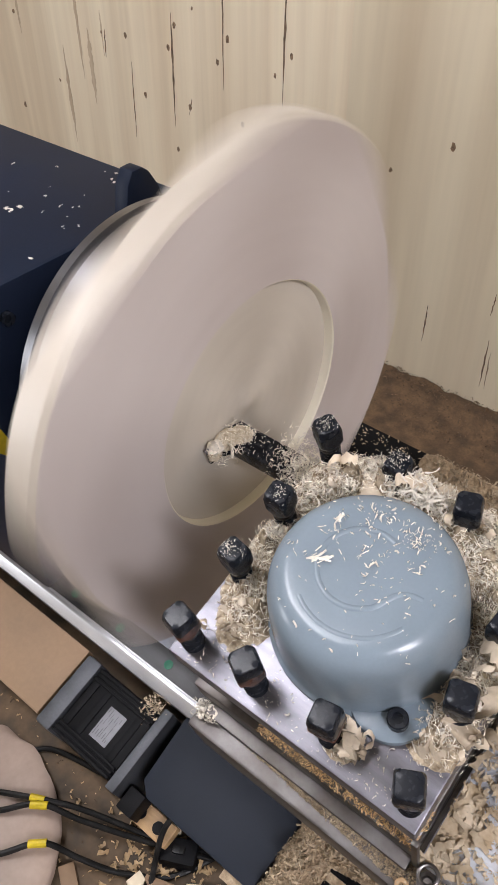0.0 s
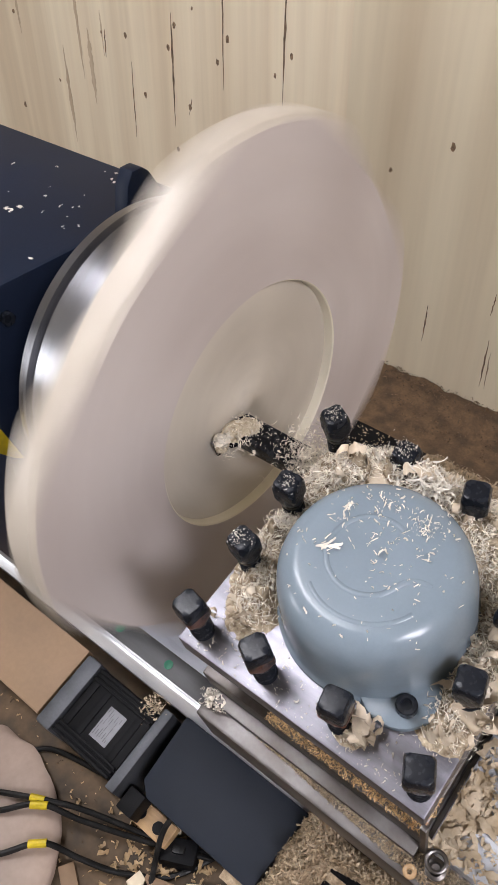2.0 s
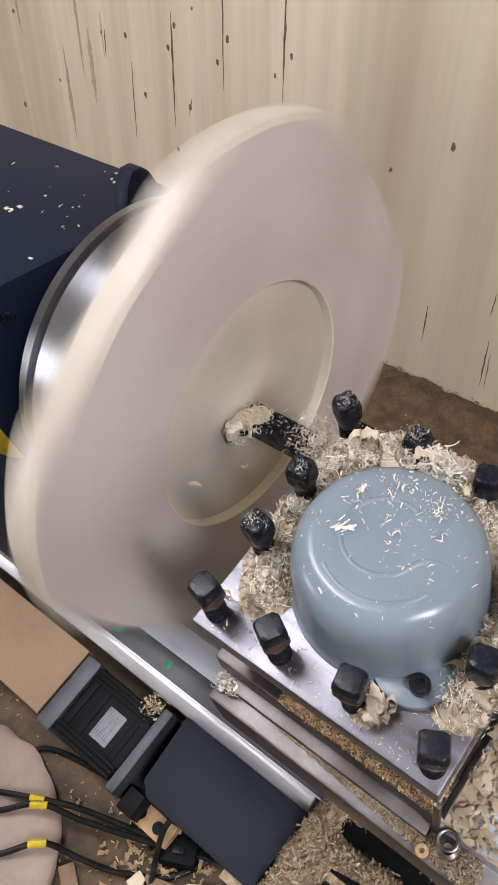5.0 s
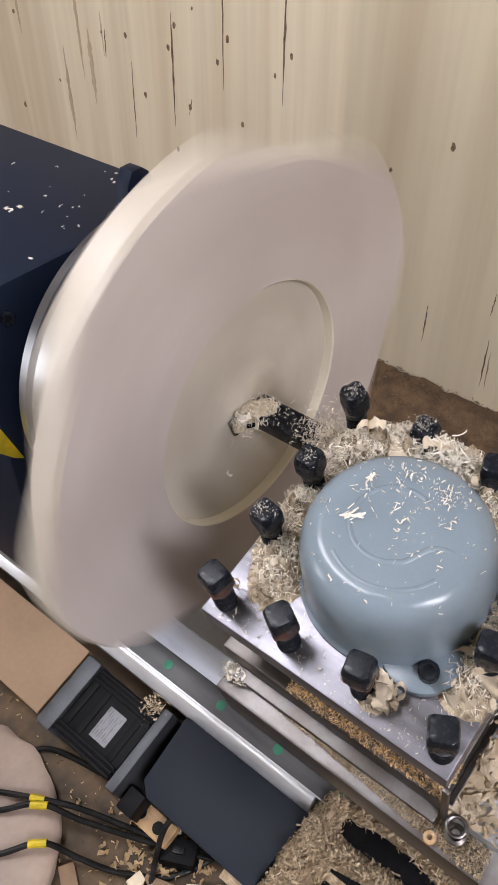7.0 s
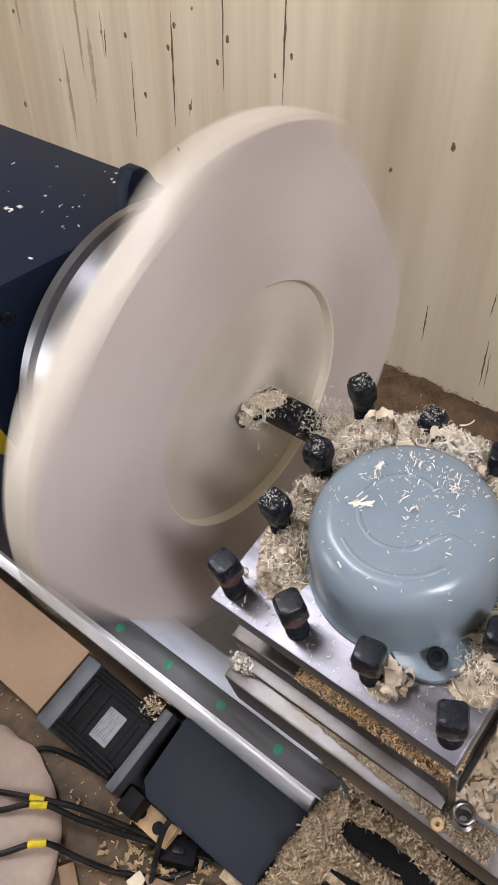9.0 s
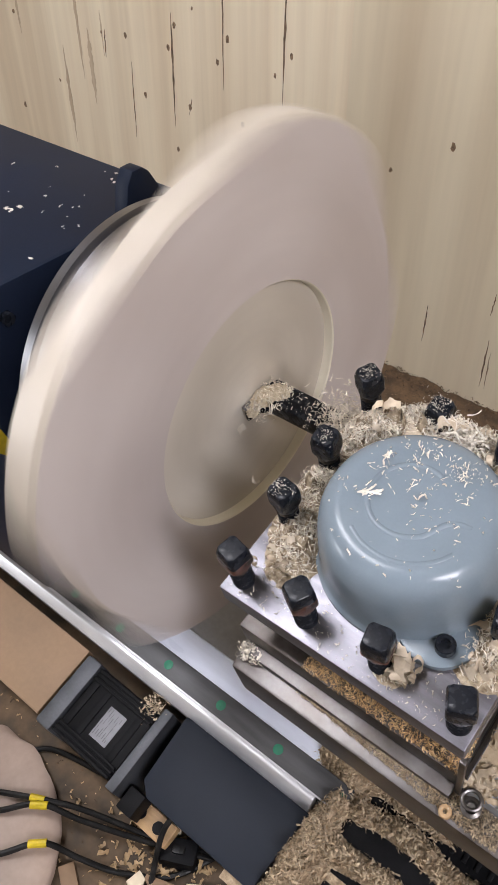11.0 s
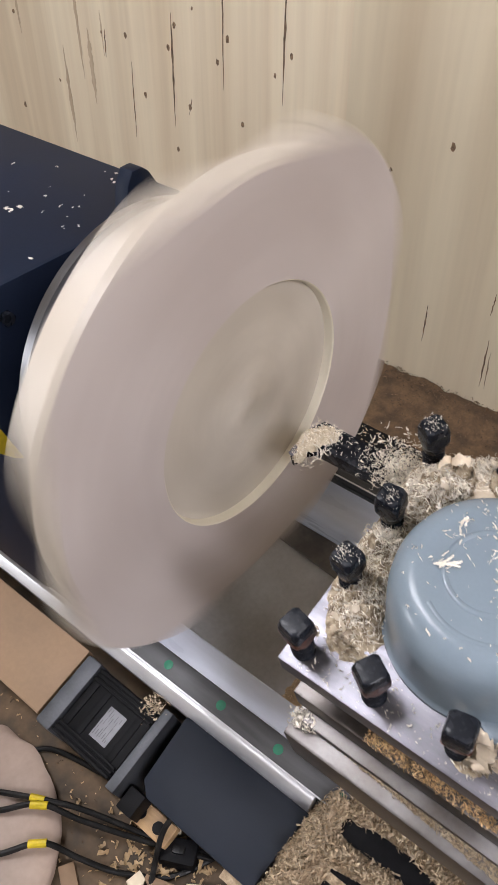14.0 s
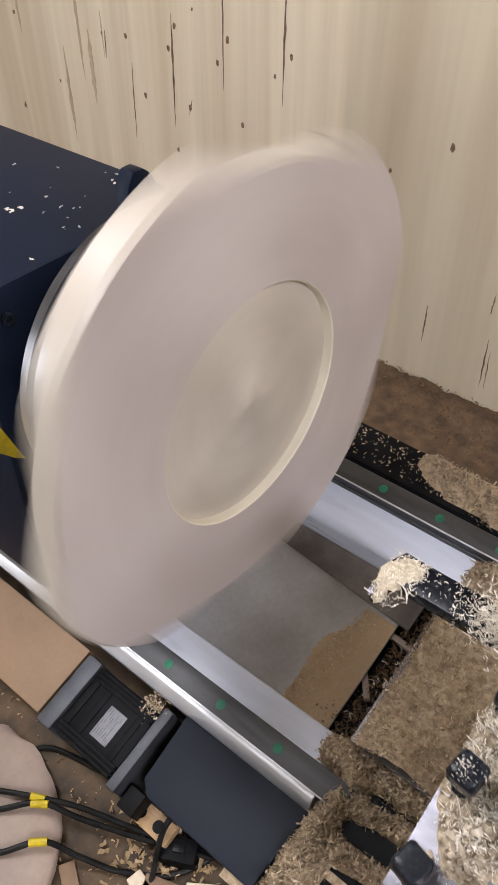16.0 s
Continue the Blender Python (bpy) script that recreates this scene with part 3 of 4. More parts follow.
def turret_parts():
    x, y = TC
    s = 0.0857
    part("top_plate", box(x - s, x + s, y - s, y + s, 0.030, 0.0482, 0.0012), STEEL, turret, "bright ground steel clamp plate")
    part("core", box(x - 0.055, x + 0.055, y - 0.055, y + 0.055, -0.012, 0.0298, 0.002), WORN, turret)
    part("tool_seat", box(x - s + 0.002, x + s - 0.002, y - s, y + s, -0.036, -0.012, 0.0015), WORN, turret, "worn steel tool seat plate")
    part("slide_block", box(x - 0.083, x + 0.150, y - 0.106, y + 0.10, -0.095, -0.0445, 0.0025), WORN, turret, "worn steel cross slide block")
    part("riser", box(x - 0.075, x + 0.084, y - 0.094, y + 0.09, -0.0445, -0.0362, 0.001), WORN, turret)
    part("slide_foot", box(x - 0.045, x + 0.13, y - 0.06, y + 0.08, -0.2655, -0.0952, 0.003), BLACK, turret, "dark slide body")
    part("slide_wing", box(x + 0.088, x + 0.30, y - 0.085, y + 0.10, -0.06, -0.030, 0.002), WINGM, turret, "dusty steel slide wing")
    bm = bolt_mesh()
    first = None
    spots = ((0.1065, -0.1870), (0.1545, -0.1860), (0.2055, -0.1842), (0.2575, -0.1880), (0.2565, -0.1370), (0.2565, -0.0915), (0.2565, -0.0385), (0.2055, -0.0385),
             (0.1560, -0.0345), (0.1025, -0.0345), (0.1070, -0.0915), (0.1065, -0.1370))
    turns = (0.10, -0.22, 0.50, 0.78, 0.55, 0.2, 0.3, 0.62, 0.3, -0.2, 0.4, 0.15)
    for k, (a, b) in enumerate(spots):
        m = Matrix.Translation((a, b, 0.0705 + (0.0, 0.001, -0.001)[k % 3])) @ Matrix.Rotation(turns[k] - 0.3, 4, "Z")
        if first is None:
            first = part("clamp_bolt", bm, BLACKBOLT, turret, "black square-headed clamp bolt", m, 24)
        else:
            tagged(share("clamp_bolt", first.data, turret, m), "black square-headed clamp bolt")
    for k, top in ((0, 0.0090), (1, 0.0105), (2, 0.0050)):
        t = bmesh.new()
        loops = []
        for f, z, r_max in ((0.93, -0.0016, 0.0081), (1.0, 0.0012, 0.0088), (1.02, 0.0046, 0.0105), (1.02, top, 0.0106), (1.0, top + 0.0006, 0.0103)):
            loop = []
            for j in range(48):
                a = 2 * math.pi * (j + 0.5) / 48
                r = f * min(0.0081 / max(abs(math.cos(a)), abs(math.sin(a))), r_max)
                loop.append(t.verts.new((r * math.cos(a), r * math.sin(a), z + (0.0006 * math.sin(3 * a + k) if z == top else 0))))
            loops.append(loop)
        for p, q in zip(loops, loops[1:]):
            for j in range(48):
                t.faces.new((p[j], p[(j + 1) % 48], q[(j + 1) % 48], q[j]))
        part("worn_collar", t, BLACKRUST, turret, "brown rubbed lower half of a bolt head",
             Matrix.Translation((*spots[k], 0.0705 + (0.0, 0.001, -0.001)[k % 3])) @ Matrix.Rotation(turns[k] - 0.3, 4, "Z"))
    # cap over the turret's drive
    cx, cy = x + 0.003, y
    prof = [(0.0605, 0.0484), (0.0605, 0.0515), (0.0590, 0.0530), (0.0580, 0.0550), (0.0572, 0.070), (0.0562, 0.085), (0.0545, 0.0945), (0.0515, 0.1015), (0.0470, 0.1060), (0.0425, 0.1078),
            (0.0400, 0.1081), (0.0300, 0.1080), (0.0, 0.1079)]
    cap = part("cap", lathe_shape(prof, 80, Matrix.Translation((cx, cy, 0))), CAPBLUE, turret, "blue-grey enamelled round cap")
    lug = [(0.028, -0.044), (0.042, -0.035), (0.049, -0.0245)]
    lug += [(0.0525 + 0.0235 * math.cos(radians(a)), 0.0235 * math.sin(radians(a))) for a in range(-80, 81, 10)]
    lug += [(0.049, 0.0245), (0.042, 0.035), (0.028, 0.044)]
    part("lug", prism(lug, 0.0486, 0.0545, 0.0022, Matrix.Translation((cx, cy, 0)) @ Matrix.Rotation(radians(-43), 4, "Z")), CAPBLUE, cap, "blue-grey fixing lug")
    part("screw", lathe_shape([(0, 0.0545), (0.0060, 0.0545), (0.0060, 0.0600), (0.0054, 0.0607), (0.0032, 0.0607), (0.0032, 0.0575), (0, 0.0575)], 20, Matrix.Translation((cx + 0.047, cy - 0.044, 0))), BLACKBOLT, cap, "dark socket screw")
    # pressed ring on the cap, open to one side where it runs out to the rim
    rp = [(cx - 0.003 + 0.0235 * math.cos(radians(a)), cy + 0.001 + 0.0235 * math.sin(radians(a)), 0.1060) for a in range(70, 331, 12)]
    rp += [(cx + 0.021, cy - 0.003, 0.1060), (cx + 0.027, cy + 0.0015, 0.1060), (cx + 0.034, cy + 0.003, 0.1058)]
    part("pressed_ring", tube(rp, 0.0026, 14), CAPBLUE, cap)
    rp = [(cx + 0.037 * math.cos(radians(a)), cy + 0.037 * math.sin(radians(a)), 0.1061) for a in range(-125, -20, 10)]
    part("pressed_ring", tube(rp, 0.0024, 14), CAPBLUE, cap)
    part("corner_post", box(x + 0.0845, x + 0.0885, y - 0.0885, y - 0.0850, -0.044, 0.034, 0.0008), WORN, turret, "thin steel corner post")
    # eyed grease nipple hanging at the near corner, and a brown washer beside it
    nip = part("grease_nipple", lathe_shape([(0, -0.0445), (0.0012, -0.0445), (0.0050, -0.0310), (0.0062, -0.0290), (0.0062, -0.0265), (0.0040, -0.0255), (0.0028, -0.0270), (0, -0.0270)], 22, Matrix.Translation((x + 0.098, y - 0.093, 0))), WORN, turret, "small bright conical grease nipple")
    part("collar", tube([(x + 0.0965 + 0.0056 * math.cos(a * 0.5236), y - 0.0895 + 0.0056 * math.sin(a * 0.5236), -0.0255) for a in range(13)], 0.0013, 8), WORN, nip, "worn steel ring")
    part("washer", lathe_shape([(0.0014, -0.0440), (0.0042, -0.0440), (0.0042, -0.0405), (0.0036, -0.0400), (0.0018, -0.0400), (0.0014, -0.0405), (0.0014, -0.0440)], 20, Matrix.Translation((x + 0.086, y - 0.1015, 0))), PLY, turret, "small brown washer")


turret_parts()


def cutting_tool():
    x, y = TC
    e = thing("cutting_tool", "black steel lathe cutting tool caked with pale wood", "cutting tool")
    part("shank", box(0.006, 0.150, -0.0420, -0.0195, -0.0118, 0.004, 0.001), BLACKBOLT, e)
    head = prism(((0.0055, -0.0425), (0.0060, -0.0192), (-0.0010, -0.0192), (-0.0060, -0.0290), (-0.0062, -0.0500), (-0.0066, -0.0585), (-0.0035, -0.0590), (0.0, -0.0480)), -0.010, 0.0045, 0.0012)
    part("cutting_head", head, BLACKBOLT, e, "hooked black cutting head")
    part("insert", prism(((-0.001, -0.0520), (-0.0067, -0.0500), (-0.0070, -0.0588), (-0.0032, -0.0594)), 0.0043, 0.0066, 0.0003), STEEL, e, "small carbide insert")
    return e


tool_ob = cutting_tool()


# ---------------------------------------------------------------- shavings that ride with the turret
RIDERS = []


def gauss(x, y, cx, cy, r):
    return math.exp(-((x - cx) ** 2 + (y - cy) ** 2) / (r * r))


def turret_shavings():
    rng = random.Random(11)
    x, y = TC

    def heap(px, py):
        u, v = px - x, py - y
        h = 0.0
        h += 0.026 * gauss(u, v, -0.060, 0.052, 0.022) + 0.026 * gauss(u, v, -0.030, 0.074, 0.026) + 0.022 * gauss(u, v, 0.012, 0.074, 0.026) + 0.014 * gauss(u, v, 0.05, 0.072, 0.024)
        h += 0.018 * gauss(u, v, -0.070, 0.005, 0.016) + 0.015 * gauss(u, v, -0.060, -0.028, 0.018) + 0.005 * gauss(u, v, -0.056, -0.054, 0.013)
        h += 0.020 * gauss(u, v, 0.074, 0.040, 0.022) + 0.016 * gauss(u, v, 0.076, -0.002, 0.020) + 0.010 * gauss(u, v, 0.072, -0.035, 0.016)
        h += 0.006 * gauss(u, v, 0.032, -0.070, 0.010)
        return h - 0.0012
    bm = mound(x - 0.0855, x + 0.0855, y - 0.0855, y + 0.0855, heap, 0.0024, 0.8, 0.0472, 3.0, 110)
    RIDERS.append(stuff_bm("shavings_heap", bm, GAPDUST, "pale matted wood shavings heaped on the turret", "shavings"))

    def scatter(n, top, over=1.3):
        pts = []
        while len(pts) < n:
            px, py = x + rng.uniform(-0.084, 0.090), y + rng.uniform(-0.085, 0.092)
            h = heap(px, py)
            if rng.random() < h / 0.016 and math.hypot(px - x - 0.003, py - y) > 0.056:
                pts.append((px, py, 0.048 + h * rng.uniform(0.8, over)))
        return pts
    RIDERS.append(stuff("shavings", *curls(scatter(13000, 1), rng, 0.003, 0.0095, 0.07, (1.0, 7.0), 6, 1.0), SHAVE, "fine curled pale wood shavings piled round the bolts", "shavings"))
    RIDERS.append(stuff("shavings", *curls(scatter(1100, 1), rng, 0.003, 0.0085, 0.22, (1.5, 6.0), 7, 0.9), SHAVE, "curled pale wood shavings piled round the bolts", "shavings"))
    # big flakes
    pts = [(x + rng.uniform(-0.05, 0.03), y + rng.uniform(0.062, 0.084), 0.068 + rng.uniform(0, 0.008)) for _ in range(16)]
    pts += [(x - 0.054 + rng.uniform(-0.008, 0.006), y + 0.058 + rng.uniform(-0.006, 0.008), 0.064 + rng.uniform(0, 0.016)) for _ in range(9)]
    pts += [(x + rng.uniform(0.062, 0.088), y + rng.uniform(-0.05, 0.06), 0.058 + rng.uniform(0, 0.014)) for _ in range(30)]
    pts += [(x + rng.uniform(-0.02, 0.06), y + rng.uniform(0.062, 0.084), 0.066 + rng.uniform(0, 0.012)) for _ in range(14)]
    pts += [(x + 0.032 + rng.uniform(-0.012, 0.012), y - 0.070 + rng.uniform(-0.006, 0.008), 0.052 + rng.uniform(0, 0.008)) for _ in range(14)]
    pts += [(x - 0.064 + rng.uniform(-0.01, 0.012), y - 0.05 + rng.uniform(-0.03, 0.03), 0.056 + rng.uniform(0, 0.008)) for _ in range(8)]
    RIDERS.append(stuff("shavings", *curls(pts, rng, 0.009, 0.020, 0.34, (2.5, 6.5), 9, 0.8), FLAKE, "broad curled pale wood flakes on the turret", "shavings"))
    pts = [(x - 0.014, y + 0.073, 0.079), (x - 0.048, y + 0.070, 0.076), (x + 0.026, y + 0.076, 0.074), (x + 0.050, y + 0.068, 0.068), (x + 0.036, y - 0.071, 0.053), (x + 0.026, y - 0.066, 0.054),
           (x + 0.076, y - 0.02, 0.066), (x + 0.078, y + 0.014, 0.068), (x + 0.070, y - 0.046, 0.060), (x - 0.064, y - 0.052, 0.060)]
    RIDERS.append(stuff("shavings", *curls(pts, random.Random(9), 0.020, 0.030, 0.42, (2.0, 4.2), 12, 0.7), FLAKE, "large fanned wood flakes on the turret", "shavings"))
    # loose bits on the plate and the cap
    pts = [(x + rng.uniform(-0.08, 0.08), y - rng.uniform(0.05, 0.084), 0.0487) for _ in range(110)]
    cx, cy = x + 0.003, y
    for _ in range(480):
        a, r = rng.uniform(0, 6.283), 0.053 * math.sqrt(rng.random())
        u, v = r * math.cos(a), r * math.sin(a)
        if rng.random() < 0.28 + 0.72 * gauss(u, v, -0.006, 0.028, 0.026):
            pts.append((cx + u, cy + v, 0.1086 - (0.0 if r < 0.043 else (r - 0.043) ** 2 * 48)))
    RIDERS.append(stuff("chips", *curls(pts, rng, 0.0008, 0.0040, 0.32, (0.5, 4.5), 6, 0.5), WHITECHIP, "tiny pale wood chips scattered on cap and plate", "wood chips"))
    pts = [(cx - 0.026, cy + 0.018, 0.1090), (cx - 0.030, cy + 0.010, 0.1090), (cx - 0.024, cy - 0.005, 0.1090), (cx - 0.012, cy + 0.031, 0.1090),
           (cx + 0.002, cy + 0.006, 0.1090), (cx - 0.006, cy + 0.009, 0.1090), (cx + 0.024, cy + 0.014, 0.1090), (cx + 0.004, cy - 0.004, 0.1090)]
    pts = [(q[0] + rng.gauss(0, 0.0020), q[1] + rng.gauss(0, 0.0020), q[2] + rng.uniform(-0.0002, 0.0006)) for q in pts for _ in range(4)]
    RIDERS.append(stuff("chips", *curls(pts, rng, 0.0022, 0.0068, 0.22, (0.6, 3.0), 9, 0.3), WHITECHIP, "larger torn wood flakes lying on the cap", "wood chips"))
    pts = [(cx - 0.023 + rng.gauss(0, 0.002), cy - 0.007 + rng.gauss(0, 0.0008), 0.1092 + 0.0004 * k) for k in range(4)]
    RIDERS.append(stuff("chips", *curls(pts, random.Random(6), 0.008, 0.012, 0.16, (0.2, 0.8), 7, 0.12), WHITECHIP, "broad splinter of wood lying on the cap", "wood chips"))
    pts = [(cx + rng.gauss(0.014, 0.006), cy + rng.gauss(0.031, 0.005), 0.1088) for _ in range(80)]
    pts += [(cx + rng.gauss(-0.012, 0.006), cy + rng.gauss(0.032, 0.004), 0.1088) for _ in range(30)]
    RIDERS.append(stuff("chips", *curls(pts, rng, 0.0015, 0.0055, 0.14, (2, 6), 6, 0.3), WHITECHIP, "fine wood threads lying on the cap", "wood chips"))
    # crumbs on the heads of the bolts nearest the cut
    pts = []
    for bx, by in ((0.1065, -0.1370), (0.1070, -0.0915), (0.1025, -0.0345), (0.1560, -0.0345)):
        for _ in range(90):
            pts.append((bx + rng.gauss(0, 0.0036), by + rng.gauss(0, 0.0036), 0.0912 + rng.uniform(-0.0006, 0.0006)))
    pts += [(0.1560 + rng.gauss(-0.004, 0.006), -0.0400 + rng.gauss(0, 0.006), 0.084 + rng.uniform(-0.008, 0.006)) for _ in range(130)]
    RIDERS.append(stuff("chips", *curls(pts, rng, 0.0004, 0.0019, 0.35, (0.2, 4.0), 4, 0.3), WHITECHIP, "white crumbs stuck to the clamp bolts", "wood chips"))
    # dust on the lower blocks' ledges
    pts = []
    for _ in range(7500):
        u = rng.random() ** 0.75
        pts.append((x - 0.08 + 0.2 * u, y - 0.0865 - 0.018 * rng.random() ** 1.1 * (0.25 + 0.75 * u), -0.0438 + 0.003 * rng.random() * u))
    RIDERS.append(stuff("chips", *curls(pts, rng, 0.0008, 0.0042, 0.2, (1.0, 6.0), 6, 0.9), DUSTY, "fine brown wood chips lying on the slide ledge", "wood chips"))
    pts = []
    for _ in range(120):
        pts.append((x - 0.074 + rng.gauss(0, 0.005), y - 0.092 + rng.gauss(0, 0.003), -0.042 + abs(rng.gauss(0, 0.003))))
    RIDERS.append(stuff("chips", *curls(pts, rng, 0.003, 0.008, 0.3, (2.0, 6.0), 7, 0.9), SHAVE, "tuft of pale shavings at the block's corner", "wood chips"))
    pts = []
    for _ in range(3600):
        u = rng.random()
        pts.append((x - 0.03 + u * 0.114, y - 0.062 - 0.0235 * rng.random(), -0.0115 + 0.010 * rng.random() * min(1, 4 * u)))
    RIDERS.append(stuff("chips", *curls(pts, rng, 0.0009, 0.0050, 0.19, (1.0, 6.0), 6, 0.9), GOLD, "golden wood crumbs packed under the clamp plate", "wood chips"))
    pts = [(x - 0.08 + 0.16 * rng.random(), y - 0.060 - 0.024 * rng.random(), 0.0484) for _ in range(220)]
    RIDERS.append(stuff("chips", *curls(pts, rng, 0.0006, 0.0036, 0.25, (0.5, 5.0), 5, 0.5), SHAVE, "fine pale crumbs on the clamp plate", "wood chips"))

    pts = [(x + rng.uniform(0.088, 0.29), y + rng.uniform(-0.085, 0.098), -0.0290 + 0.002 * rng.random()) for _ in range(2600)]
    RIDERS.append(stuff("shavings", *curls(pts, rng, 0.002, 0.0068, 0.55, (0.2, 2.0), 5, 0.22), TANFLAKE, "flat tan wood flakes stuck to the slide wing", "shavings"))

    pts = [(x + rng.uniform(0.088, 0.28), y + rng.uniform(-0.085, 0.098), -0.0288 + 0.002 * rng.random()) for _ in range(420)]
    RIDERS.append(stuff("shavings", *curls(pts, rng, 0.006, 0.015, 0.42, (0.1, 1.3), 6, 0.12), TANFLAKE, "broad flat tan wood flakes lying on the slide wing", "shavings"))
    pts = [(x + rng.uniform(0.088, 0.28), y + rng.uniform(-0.085, 0.098), -0.0294 + 0.001 * rng.random()) for _ in range(4500)]
    RIDERS.append(stuff("chips", *curls(pts, rng, 0.0008, 0.003, 0.4, (0.3, 3.0), 4, 0.5), TANFLAKE, "fine tan wood crumbs on the slide wing", "wood chips"))

    def ledge(px, py):
        return 0.0030 * max(0, noise.noise((px * 45, py * 45, 2.2)) + 0.02)
    RIDERS.append(stuff_bm("sawdust", mound(x + 0.089, x + 0.298, y - 0.084, y + 0.098, ledge, 0.004, 0.3, -0.0303, 1, 50), TANFLAKE, "tan sawdust on the slide wing", "sawdust"))
    # caked on the tool
    t = bmesh.new()
    for ox, oy, oz, rx, ry, rz in ((0.001, -0.039, 0.0046, 0.0085, 0.0115, 0.0026), (-0.0025, -0.050, 0.0042, 0.0048, 0.0095, 0.0026), (0.008, -0.030, 0.0042, 0.009, 0.0080, 0.0022), (-0.001, -0.053, -0.001, 0.0042, 0.0065, 0.0042)):
        q = bmesh.new()
        bmesh.ops.create_icosphere(q, subdivisions=5, radius=1)
        for v in q.verts:
            k = 1 + 0.30 * noise.noise(v.co * 2.3 + Vector((ox * 900, oy * 700, 0))) + 0.16 * noise.noise(v.co * 7) + 0.09 * noise.noise(v.co * 17)
            v.co = Vector((ox + v.co.x * rx * k, oy + v.co.y * ry * k, oz + v.co.z * rz * k))
        join(t, q)
    RIDERS.append(stuff_bm("shavings_heap", t, CAKE, "pale matted shavings caked on the cutting head", "shavings"))
    # a rolled-up shaving and a torn fringe behind the cut
    t = bmesh.new()
    for ux, uy, uz, r, ln, turn_a in ((-0.036, 0.062, 0.074, 0.0085, 0.020, 0.5), (-0.056, 0.050, 0.068, 0.0060, 0.014, 1.9), (0.034, -0.068, 0.052, 0.0075, 0.016, 0.2), (0.020, -0.064, 0.051, 0.0045, 0.014, 1.2), (0.078, -0.030, 0.058, 0.0070, 0.020, 1.4),
                                     (0.076, 0.012, 0.060, 0.0065, 0.018, 0.9)):
        q = bmesh.new()
        prev = None
        for i in range(27):
            a = 0.42 * i
            rr = r * (1 - 0.026 * i)
            lip = ln * (0.5 + 0.10 * noise.noise((i * 0.7, ux * 300, 0)))
            pair = (q.verts.new((rr * math.cos(a), -lip, rr * math.sin(a) * 0.7)), q.verts.new((rr * math.cos(a) * 0.7, lip * 0.9, rr * math.sin(a) * 0.5)))
            if prev:
                q.faces.new((prev[0], pair[0], pair[1], prev[1]))
            prev = pair
        join(t, q, Matrix.Translation((x + ux, y + uy, uz)) @ Matrix.Rotation(turn_a, 4, "Z"))
    RIDERS.append(stuff_bm("shavings", t, FLAKE, "broad rolled-up pale shavings lying round the cap", "shavings"))
    pts = [(x + rng.gauss(-0.004, 0.009), y + rng.gauss(0.071, 0.004), 0.082 + rng.gauss(0, 0.004)) for _ in range(260)]
    RIDERS.append(stuff("shavings", *curls(pts, rng, 0.004, 0.011, 0.11, (1.0, 4.0), 6, 0.8), WHITECHIP, "white torn fringe of shavings hanging over a bolt", "shavings"))
    pts = []
    while len(pts) < 620:
        px = rng.uniform(-0.006, 0.1)
        py = rng.uniform(-0.059, -0.020)
        if px > 0.003 and py < -0.042:
            continue
        if rng.random() < (1.0 if px < 0.020 else 0.10 if px < 0.042 else 0.5):
            pts.append((px, py, 0.0045 + rng.uniform(0, 0.004)))
    for _ in range(60):
        pts.append((rng.gauss(0.001, 0.004), rng.gauss(-0.052, 0.004), rng.gauss(-0.004, 0.005)))
    RIDERS.append(stuff("shavings", *curls(pts, rng, 0.0015, 0.0045, 0.2, (0.5, 5), 5, 0.35), SHAVE, "pale shavings caked on the cutting tool", "shavings"))
    pts = [(rng.gauss(0.006, 0.006), rng.gauss(-0.046, 0.008), 0.004 + rng.gauss(0, 0.006)) for _ in range(24)]
    RIDERS.append(stuff("shavings", *curls(pts, rng, 0.008, 0.022, 0.07, (1.5, 6), 12, 1.3), SHAVE, "long shaving threads hanging from the cutting tool", "shavings"))
    pts = [(rng.gauss(0.080, 0.011), rng.gauss(-0.036, 0.009), 0.006 + abs(rng.gauss(0, 0.018))) for _ in range(1100)]
    RIDERS.append(stuff("shavings", *curls(pts, rng, 0.003, 0.0085, 0.13, (1, 6), 6, 1.2), SHAVE, "tangled pale shavings behind the cutting tool", "shavings"))


turret_shavings()


